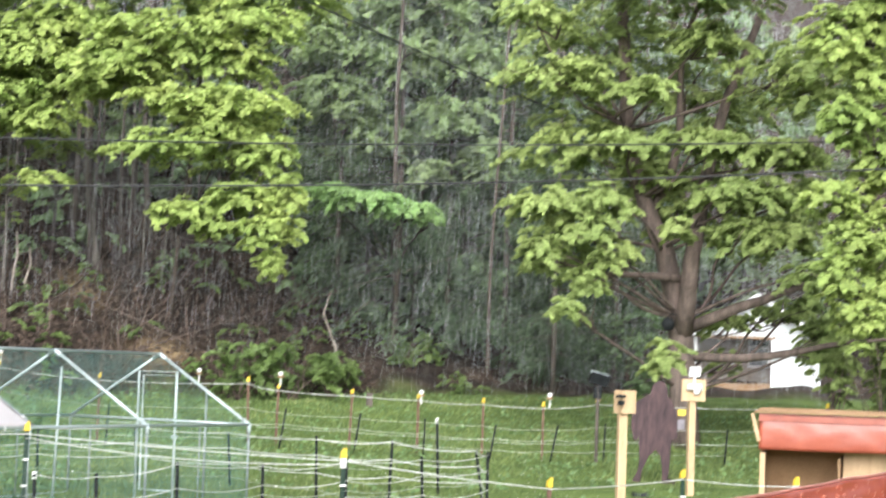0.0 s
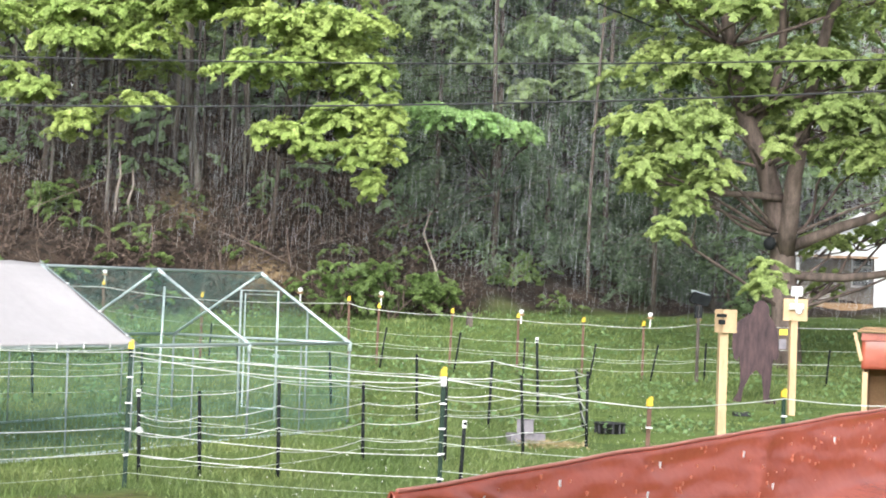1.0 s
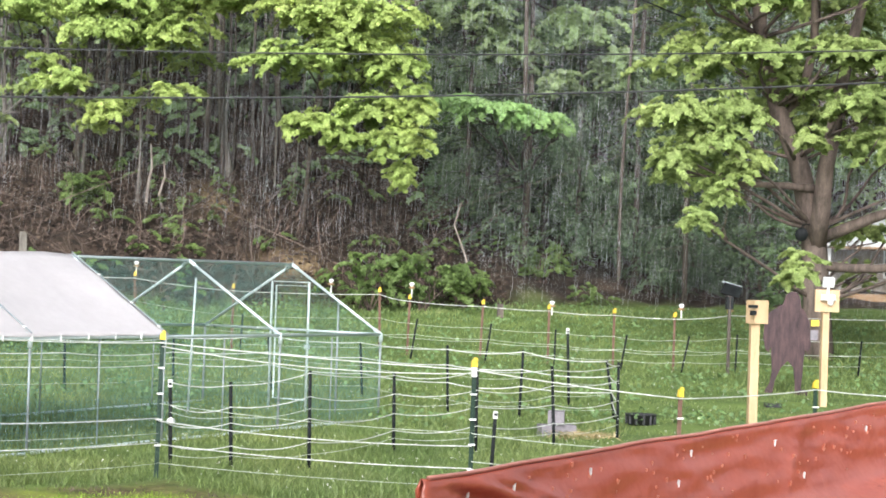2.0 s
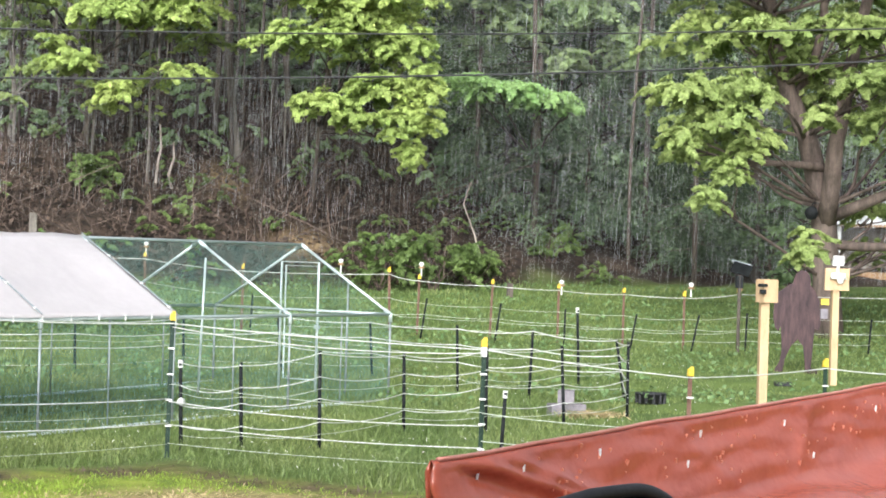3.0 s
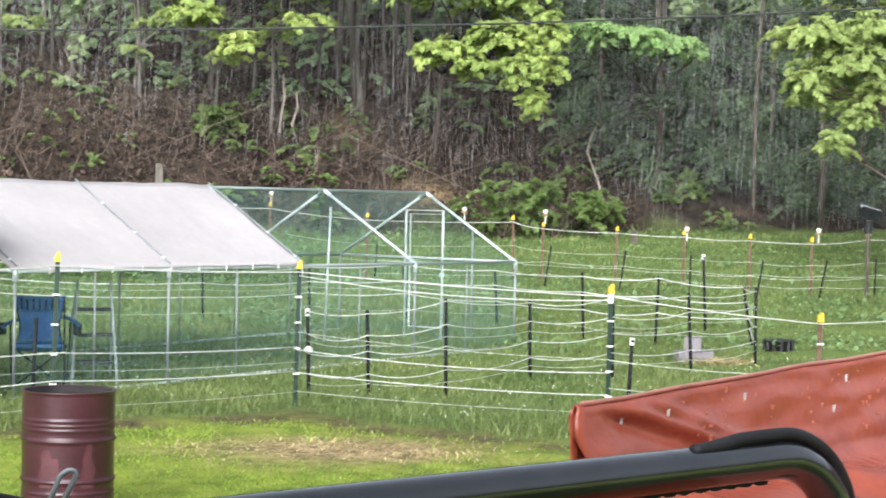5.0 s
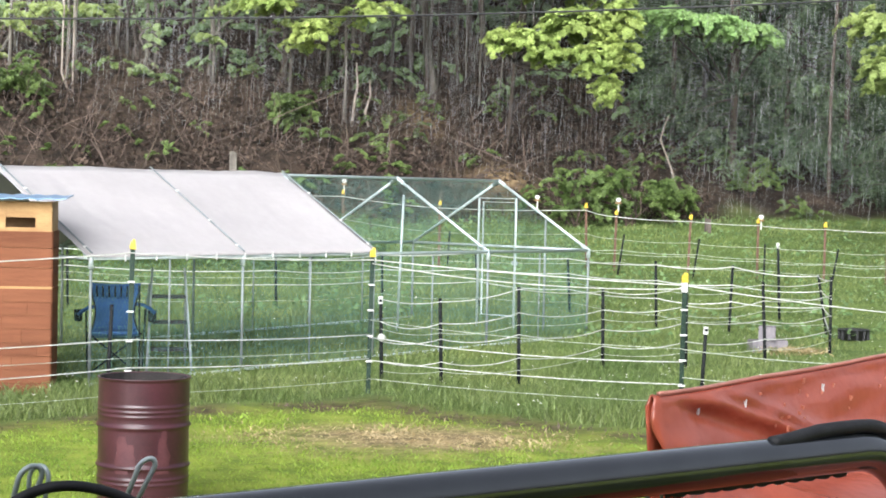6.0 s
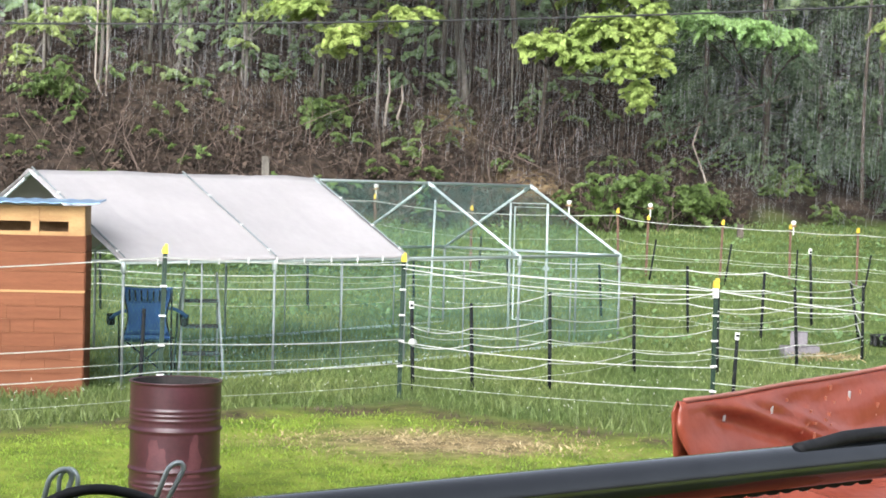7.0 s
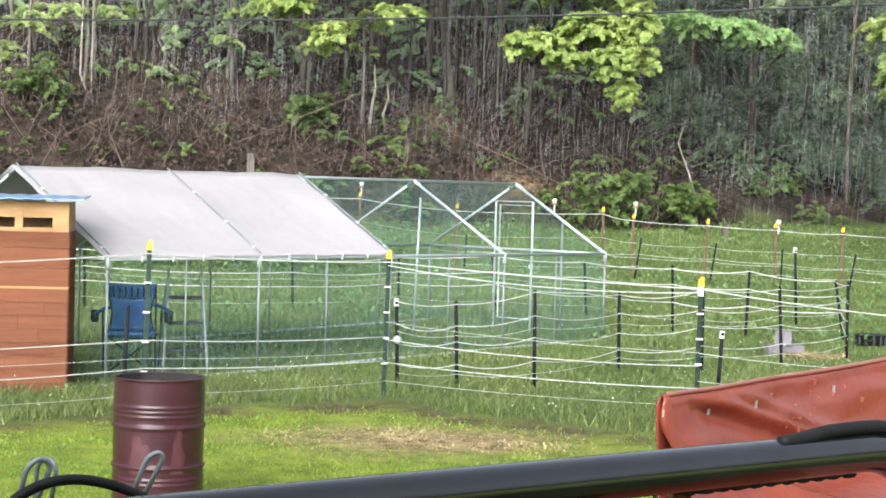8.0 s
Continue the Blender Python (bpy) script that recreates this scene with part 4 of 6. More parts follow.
# ---- the orange shelter box and the house beyond ----
def shelter():
    x, y = 8.82, 22.2
    z = gz(x, y)
    s = thing("animal_shelter", "orange-fronted open plywood shelter with a plank roof", "shelter", pose(x, y, z, 0, 0, -24))
    W, D, H = 1.6, 1.0, 1.56
    for sx in (-1, 1):
        part("corner_post", Shape().box((sx * (W / 2 - 0.035), -D / 2 + 0.03, H * 0.32), (0.06, 0.06, H * 0.76)), PINE, s)
        part("side", Shape().box((sx * (W / 2 - 0.005), 0.05, H / 2), (0.02, D - 0.12, H - 0.05)), PLY, s)
    part("back", Shape().box((0, D / 2, H / 2), (W - 0.03, 0.02, H - 0.05)), PLY, s)
    part("floor_board", Shape().box((0, 0, 0.3), (W - 0.06, D - 0.06, 0.02)), PLY, s)
    part("partition", Shape().box((0.12, 0.0, H * 0.42), (0.02, D - 0.1, H * 0.5)), PLY, s)
    part("bin", Shape().box((0.45, 0.1, 0.75), (0.6, 0.5, 0.85), top=0.95), PINE, s, "pale wooden nest box")
    rows = []
    for i in range(33):
        u = -W / 2 - 0.01 + (W + 0.02) * i / 32
        rows.append([(u, -D / 2 - 0.02 - 0.012 * math.sin(v * 3) - 0.008 * noise.noise((u * 4, v * 3, 0)), H - 0.06 - 0.37 * v - 0.012 * noise.noise((u * 3, v * 2, 5)) * v) for v in (0, 0.1, 0.2, 0.35, 0.5, 0.65, 0.8, 0.9, 1.0)])
    part("front_sheet", Shape().sheet(rows), ORANGE, s, "orange sheet across the front", True).modifiers.new("thickness", "SOLIDIFY").thickness = 0.01
    part("trim_board", Shape().box((0, -D / 2 - 0.045, H - 0.05), (W + 0.03, 0.02, 0.09)), ORANGE, s)
    for i in range(7):
        part("roof_board", Shape().box((0.01 * (i % 2), -D / 2 - 0.03 + 0.165 * i, H + 0.015 + 0.004 * i), (W + 0.12, 0.16, 0.022)), PLY, s)
    part("slant_brace", Shape().box((-W / 2 - 0.05, -D / 2 - 0.03, H - 0.17), (0.04, 0.03, 0.34), Euler((0, -0.25, 0)).to_matrix()), PINE, s)


shelter()


def house():
    x, y = 18.4, 52.0
    z = gz(x, y)
    h = thing("house", "white lap-sided house with a shaded porch behind the tree", "house", pose(x, y, z, 0, 0, -19))
    H = 2.95 - z
    part("wall", Shape().box((1.1, 3.5, H / 2 - 0.3), (1.3, 7, H + 0.6)), SIDING, h)
    for k in np.arange(0.03, H - 0.1, 0.125):
        part("siding_board", Shape().box((1.1, -0.012, k + 0.06), (1.34, 0.03, 0.118), Euler((0.12, 0, 0)).to_matrix()), SIDING, h)
    part("corner_board", Shape().box((0.44, -0.02, H / 2), (0.09, 0.05, H)), WHITE_PAINT, h)
    # darker than the siding: the porch's shade is put into the wall colour
    part("porch_wall", Shape().box((-0.65, 1.9, H / 2 - 0.3), (2.2, 0.2, H + 0.6)), SNAG_PORCH_SHADE, h)
    part("porch_floor", Shape().box((-0.65, 0.9, 0.02), (2.2, 1.8, 0.2)), PLY, h)
    part("porch_ceiling", Shape().box((-0.65, 0.9, H - 0.05), (2.3, 1.9, 0.06)), PLY, h)
    part("porch_post", Shape().box((-1.7, 0.05, H / 2), (0.1, 0.1, H)), WHITE_PAINT, h)
    win = part("window", Shape().box((0.08, 1.78, 1.15), (0.6, 0.06, 1.15)), WHITE_PAINT, h)
    part("pane", Shape().box((0.08, 1.74, 1.43), (0.5, 0.03, 0.48)), GLASS, win)
    part("pane", Shape().box((0.08, 1.74, 0.88), (0.5, 0.03, 0.48)), GLASS, win)
    ridge = H + 1.15
    part("gable", Shape().slab([(-1.75, H - 0.02), (1.75, H - 0.02), (0.0, ridge - 0.05)], 0.1), SIDING, h)
    for k in range(8):
        half = 1.7 * (1 - (k + 0.5) / 8.6)
        part("siding_board", Shape().box((0, -0.06, H + 0.065 + 0.128 * k), (2 * half, 0.03, 0.118), Euler((0.12, 0, 0)).to_matrix()), SIDING, h)
    for x0 in (-1.95, 1.95):
        s = Shape().sheet([[(x0, -0.4, H - 0.1), (0, -0.4, ridge)], [(x0, 7.2, H - 0.1), (0, 7.2, ridge)]])
        part("roof", s, SHINGLE, h).modifiers.new("thickness", "SOLIDIFY").thickness = 0.1
        part("barge_board", Shape().tube([(x0, -0.43, H - 0.12), (0, -0.43, ridge - 0.02)], 0.07, 4), WHITE_PAINT, h, "white barge board")


house()


# ---- overhead cables ----
def cable(points, r):
    c = thing("overhead_cable", "thin black overhead cable crossing the yard", "cable", group="overhead cables")
    part("cable", Shape().tube(points, r, 5), CABLE, c)


cable([(x, 30, 5.05 + 0.03 * x + 0.0018 * x * x) for x in np.arange(-40, 41, 2.0)], 0.012)
cable([(x, 28, 4.18 + 0.045 * x + 0.0022 * x * x) for x in np.arange(-40, 41, 2.0)], 0.014)
cable(sagging((-4.0, 21.6, 8.35), (17.2, 46, 6.1), 0.25, 30), 0.016)


# ---- odd bits on the bank and the old tree ----
feeder = thing("hanging_feeder", "round black feeder hung on the old tree's trunk", "bird feeder", pose(10.88, 35.75, 2.74))
part("bowl", Shape().lathe([(0, -0.13), (0.09, -0.1), (0.13, 0.0), (0.1, 0.09), (0.04, 0.13), (0, 0.14)], 16), POST_BLACK, feeder, smooth=True)
part("bracket", Shape().tube([(0, 0, 0.13), (0.05, 0.05, 0.2), (0.28, 0.2, 0.2)], 0.012, 6), POST_BLACK, feeder)
stub = thing("wooden_stake", "weathered grey wooden stake at the bank's foot", "stake", pose(-4.05, 41.2, gz(-4.05, 41.2)))
part("stake", Shape().box((0, 0, 0.2), (0.16, 0.12, 0.75), top=0.95), BARK_PALE, stub)
for pts, r, what in (
        ([(-4.08, 44.6, 2.25), (-3.7, 44.7, 2.7), (-3.33, 44.8, 3.2)], 0.035, "pale fallen branch leaning on the bank"),
        ([(-1.72, 45, 2.9), (-1.66, 45, 3.7), (-1.6, 45, 4.0), (-1.64, 45, 4.55)], 0.04, "pale broken snag on the bank"),
        ([(-1.3, 45, 2.9), (-1.42, 45, 3.4), (-1.3, 45, 3.8), (-1.33, 45, 4.15)], 0.035, "pale broken snag on the bank"),
        ([(5.95, 42.8, 0.9), (5.6, 43, 1.6), (5.45, 43.2, 2.2), (5.2, 43.4, 2.9), (5.35, 43.4, 3.4)], 0.025, "thin brown vine rising from the bank"),
        ([(-8.2, 44.2, 1.9), (-8.25, 44.2, 2.9), (-7.95, 44.2, 3.4), (-8.25, 44.2, 4.1), (-8.2, 44.2, 6.5)], 0.035, "twisted pale vine stem"),
        ([(-8.45, 44.2, 1.9), (-8.3, 44.2, 2.5), (-8.0, 44.2, 2.9), (-7.98, 44.2, 6.2)], 0.03, "twisted pale vine stem"),
        ([(-7.2, 44, 2.2), (-7.0, 44, 2.7), (-7.1, 44, 3.15)], 0.035, "pale dead stump on the bank"),
        ([(-9.6, 43.6, 1.6), (-9.5, 43.6, 2.6), (-9.2, 43.6, 3.1)], 0.025, "pale dead stem on the bank")):
    pts = [Vector(q) for q in pts]
    pts[0].z = gz(pts[0].x, pts[0].y) - 0.1
    t = thing("dead_branch", what, "branch", group="dead branches")
    part("stem", Shape().tube(pts, [r * (1 - 0.5 * i / (len(pts) - 1)) for i in range(len(pts))], 8), SNAG_PORCH_SHADE, t, smooth=True)


# ---- plants ----
def leaf_mesh(name, centres, normals, sizes, material, rng, slim=0.62):
    """One mesh of many small folded leaves."""
    n = len(centres)
    nrm = normals / np.linalg.norm(normals, axis=1, keepdims=True)
    d = rng.normal(size=(n, 3))
    u = np.cross(nrm, d)
    u /= np.linalg.norm(u, axis=1, keepdims=True) + 1e-9
    w = np.cross(nrm, u)
    s = sizes[:, None]
    v = np.stack([centres - u * s * 0.5, centres + w * s * slim * 0.5 + nrm * s * 0.1, centres + u * s * 0.55 - nrm * s * 0.12, centres - w * s * slim * 0.5 + nrm * s * 0.1], 1).reshape(-1, 3)
    f = np.arange(4 * n).reshape(-1, 4)
    me = bpy.data.meshes.new(name)
    me.vertices.add(4 * n)
    me.vertices.foreach_set("co", v.astype(np.float32).ravel())
    me.loops.add(4 * n)
    me.loops.foreach_set("vertex_index", f.ravel().astype(np.int32))
    me.polygons.add(n)
    me.polygons.foreach_set("loop_start", np.arange(0, 4 * n, 4, dtype=np.int32))
    me.materials.append(material)
    me.update(calc_edges=True)
    me.validate()
    return me


def sprays(rng, blobs, per, leaf, droop=0.4, flat=0.12):
    """Leaves along drooping twigs that reach out of ellipsoids. blobs: centre, radii, twigs."""
    C, N, S = [], [], []
    for (cx, cy, cz), (rx, ry, rz), count in blobs:
        q = rng.normal(size=(count, 3))
        q /= np.linalg.norm(q, axis=1, keepdims=True)
        q *= rng.uniform(0.1, 0.95, (count, 1)) ** 0.6
        at = q * (rx, ry, rz) + (cx, cy, cz)
        big = min(1.0, max(rx, ry))
        length = rng.uniform(0.35, 0.85, count) * big
        out = np.arctan2(q[:, 1], q[:, 0]) + rng.normal(size=count) * 0.7
        width = length * rng.uniform(0.2, 0.38, count)
        t = rng.uniform(0, 1, (count, per)) ** 0.8
        side = rng.normal(size=(count, per)) * 0.6
        side = np.clip(side, -1, 1) * width[:, None] * (1.05 - 0.75 * t)
        along = (t - 0.25) * length[:, None]
        dx, dy = np.cos(out)[:, None], np.sin(out)[:, None]
        x, y = along * dx - side * dy, along * dy + side * dx
        sag = droop * rng.uniform(0.4, 1.7, count)[:, None]
        z = -sag * length[:, None] * t * t - 0.25 * np.abs(side) + rng.normal(size=(count, per)) * flat * width[:, None]
        C.append((np.stack([x, y, z], 2) + at[:, None]).reshape(-1, 3))
        lean = 2 * sag * t
        nr = np.stack([dx * lean * 0.7, dy * lean * 0.7, np.ones_like(x) * 0.8], 2) + np.array([-0.1, -0.45, 0]) + rng.normal(size=(count, per, 3)) * 0.42
        N.append(nr.reshape(-1, 3))
        S.append(leaf * rng.uniform(0.6, 1.3, count * per))
    return np.concatenate(C), np.concatenate(N), np.concatenate(S)


def limb(shape, a, b, r0, r1, rng, wob=0.25, n=7, sides=7):
    a, b = Vector(a), Vector(b)
    off = [Vector((rng.normal(), rng.normal(), rng.normal() * 0.4)) * wob for _ in range(n)]
    bow, twist = off[0], off[1] * 0.5
    pts = [a.lerp(b, i / (n - 1)) + bow * math.sin(math.pi * i / (n - 1)) + twist * math.sin(2 * math.pi * i / (n - 1)) + off[i] * (0 if i == 0 else 0.08) for i in range(n)]
    shape.tube(pts, [r0 + (r1 - r0) * i / (n - 1) for i in range(n)], sides)
    return pts


def tree(name, label, x, y, trunk_pts, radii, blobs, per, leaf, leafmat, bark, seed, limbs=True, group="", full=1.0):
    """A tree at x, y; trunk and blobs in metres from its foot."""
    rng = np.random.default_rng(seed)
    blobs = [(c, r, round(k * full)) for c, r, k in blobs]
    t = thing(name, label, "tree", pose(x, y, gz(x, y) - 0.15), group)
    s = Shape().tube(trunk_pts, radii, 12)
    if limbs:
        pts = [Vector(p) for p in trunk_pts]
        for c, r, k in blobs:
            p = min(pts[1:], key=lambda q: (q - Vector(c)).length + 2 * max(0, q.z - c[2] + 0.6))
            limb(s, p, c, max(0.03, min(radii) * 0.8), 0.015, rng, 0.18)
            for _ in range(4):
                e = Vector(c) + Vector(rng.normal(size=3) * np.array(r) * 0.55)
                limb(s, Vector(c).lerp(p, 0.25), e, 0.02, 0.006, rng, 0.1, 5, 5)
    part("trunk", s, bark, t, smooth=True)
    part("crown", leaf_mesh("crown", *sprays(rng, blobs, per, leaf), leafmat, rng), leafmat, t)
    return t


def put(blobs, x, y, swell=(1.0, 1.0)):
    """Blobs given in the yard's own metres, taken to a tree's foot; swell widens and thickens them."""
    z = gz(x, y) - 0.15
    return [((a - x, b - y, c - z), (r[0] * swell[0], r[1] * swell[0], r[2] * swell[1]), n) for (a, b, c), r, n in blobs]


# the maple that leans out over the bank
MX, MY = 1.9, 45.5
tree("maple_tree", "young maple with bright layered leaves hanging over the bank", MX, MY, [(0, 0, 0), (0.1, -0.3, 2), (0.3, -1, 4), (0.5, -1.6, 7), (0.4, -2, 11)], [0.055, 0.052, 0.05, 0.045, 0.03],
     put([((1.39, 40.5, 6.26), (0.9, 0.7, 0.2), 9), ((2.55, 40.5, 6.6), (0.8, 0.6, 0.24), 9), ((3.5, 40.5, 6.25), (0.55, 0.5, 0.42), 11), ((1.85, 40.5, 4.85), (0.6, 0.5, 0.24), 9), ((3.08, 40.5, 5.25), (0.8, 0.6, 0.2), 8), ((3.9, 40.5, 5.4), (0.45, 0.4, 0.4), 9),
          ((2.5, 40.5, 4.55), (0.4, 0.4, 0.16), 5), ((3.35, 40.5, 4.5), (0.42, 0.4, 0.32), 8), ((3.72, 40.5, 3.85), (0.24, 0.25, 0.28), 7), ((4.0, 40.5, 4.7), (0.32, 0.35, 0.4), 9), ((3.0, 40.5, 7.2), (1.0, 0.8, 0.25), 11), ((1.6, 40.5, 7.25), (0.9, 0.7, 0.25), 9), ((1.45, 41, 8.55), (1.3, 1, 0.4), 20), ((2.9, 41, 8.2), (0.7, 0.6, 0.4), 11), ((0.3, 41, 7.9), (1, 0.8, 0.4), 15),
          ((3.1, 41, 9.0), (1.1, 0.9, 0.35), 13), ((1.5, 41.5, 9.9), (2, 1.4, 0.5), 26), ((3.9, 41.8, 10), (1.4, 1.4, 0.6), 22), ((0.6, 43.5, 8.4), (2.0, 0.8, 0.8), 26), ((2.8, 43, 7.0), (1.1, 0.7, 0.7), 14)], MX, MY, (1.12, 1.4)), 66, 0.118, LEAF_BRIGHT, BARK, 3, full=5.5)
MX, MY = -3.4, 46.5
tree("maple_tree", "maple with bright yellow-green leaves at the wood's edge", MX, MY, [(0, 0, 0), (0.05, -0.2, 2), (0.2, -0.8, 4), (0.3, -1.4, 7), (0.2, -2, 11)], [0.08, 0.075, 0.07, 0.06, 0.04],
     put([((-2.77, 42, 6.83), (0.85, 0.7, 0.2), 8), ((-1.15, 42, 6.85), (0.75, 0.6, 0.28), 9), ((-3.4, 42, 5.7), (0.6, 0.5, 0.18), 6), ((-2.5, 42, 5.0), (0.4, 0.4, 0.24), 5), ((-1.3, 42, 5.55), (0.6, 0.5, 0.12), 3), ((-3.8, 42, 6.05), (0.37, 0.4, 0.15), 3), ((-2.2, 42, 7.4), (1.2, 1, 0.2), 10), ((-0.6, 42, 7.4), (0.6, 0.5, 0.22), 6),
          ((-4.4, 42, 7.3), (0.9, 0.8, 0.3), 9), ((-1.6, 42, 8.2), (1.1, 0.9, 0.4), 15), ((-0.8, 42, 8.97), (1.1, 0.9, 0.36), 13), ((-3.6, 42, 8.6), (1.3, 1.1, 0.5), 16), ((-2, 42, 10), (2, 1.4, 0.5), 24), ((-2.6, 44, 8.2), (1.9, 0.8, 0.8), 24), ((-4.8, 44, 8.4), (1.4, 0.8, 0.8), 16)], MX, MY, (1.12, 1.4)), 66, 0.118, LEAF_BRIGHT, BARK, 4, full=5.5)
MX, MY = 7.4, 47.5
tree("dogwood_tree", "tree with a flat cool-green spray of leaves", MX, MY, [(0, 0, 0), (0, -0.3, 2), (-0.2, -1, 3.8), (-0.3, -1.4, 6), (-0.2, -1.4, 9)], [0.07, 0.065, 0.06, 0.05, 0.04],
     put([((6.0, 44, 5.66), (1.1, 0.9, 0.14), 9), ((7.05, 44, 5.45), (0.8, 0.7, 0.14), 8), ((5.25, 44, 5.8), (0.55, 0.45, 0.14), 5), ((7.65, 44, 5.2), (0.25, 0.4, 0.08), 3)], MX, MY), 64, 0.105, LEAF_BLUE, BARK, 5, full=7.5)
# hazy olive tree that fills the gap between the maples and the old tree
MX, MY = 8.2, 49.5
tree("locust_tree", "tall locust with dull olive hanging leaves", MX, MY, [(0, 0, 0), (0.1, -0.3, 3), (0, -0.8, 6), (-0.2, -1.4, 9), (-0.2, -1.6, 13)], [0.09, 0.085, 0.08, 0.06, 0.03],
     put([((5.8, 47, 8.3), (1.1, 0.9, 0.5), 24), ((7.2, 47, 9.5), (1.3, 1, 0.5), 26), ((5.2, 47, 9.8), (1, 0.9, 0.45), 20), ((8.6, 47, 8.0), (0.9, 0.8, 0.5), 20), ((9.4, 47, 9.5), (1, 0.9, 0.6), 24), ((6.9, 47, 7.4), (0.8, 0.6, 0.4), 14), ((9.6, 47, 7.0), (0.7, 0.6, 0.4), 12), ((8.0, 47, 6.6), (0.6, 0.6, 0.3), 9), ((7.4, 47, 11), (2.6, 1.6, 0.7), 50)], MX, MY, (1.12, 1.4)), 60, 0.115, LEAF_MID, BARK, 15, full=4)
# young trees along the top of the bank
for i, (x, y, lm, blobs) in enumerate((
        (-9.6, 45.6, LEAF_SHADE, [((-9.6, 45, 5.35), (0.7, 0.6, 0.28), 12), ((-8.7, 45, 5.65), (0.9, 0.8, 0.2), 14), ((-10.1, 45, 4.4), (0.5, 0.4, 0.6), 20), ((-10.5, 44.6, 3.3), (0.5, 0.5, 0.4), 12)]),
        (-7.1, 46.2, LEAF_SHADE, [((-7.6, 45, 5.65), (0.55, 0.5, 0.16), 9), ((-6.9, 45, 6.6), (0.9, 0.7, 0.3), 16)]),
        (-6.4, 46.0, LEAF_MID, [((-6.3, 45, 5.1), (0.22, 0.3, 0.45), 9), ((-6.55, 45, 4.3), (0.35, 0.35, 0.22), 7), ((-6.1, 45, 6.2), (0.6, 0.5, 0.25), 10)]),
        (-5.0, 45.6, LEAF_SHADE, [((-5.03, 45, 5.1), (0.34, 0.35, 0.14), 6), ((-4.3, 45, 5.8), (0.7, 0.6, 0.15), 9), ((-4.9, 45, 6.7), (0.7, 0.6, 0.25), 12)]),
        (-2.4, 46.4, LEAF_BRIGHT, [((-2.7, 45, 5.4), (0.5, 0.45, 0.16), 9), ((-3.05, 45, 4.95), (0.34, 0.35, 0.14), 6), ((-2.2, 45, 5.5), (0.35, 0.35, 0.12), 5)]),
        (-0.9, 47.5, LEAF_BRIGHT, [((-0.9, 45, 5.8), (0.45, 0.4, 0.15), 8), ((-0.6, 46, 6.6), (0.8, 0.6, 0.25), 12)]))):
    tree("young_tree", "slender young tree with fresh green leaves on the bank", x, y, [(0, 0, 0), (0.05, -0.2, 1.2), (0, -0.5, 2.4), (0.05, -0.8, 4.5)], [0.045, 0.04, 0.032, 0.02], put(blobs, x, y), 42, 0.12, lm, BARK_PALE, 130 + i, group="young trees", full=1.5)
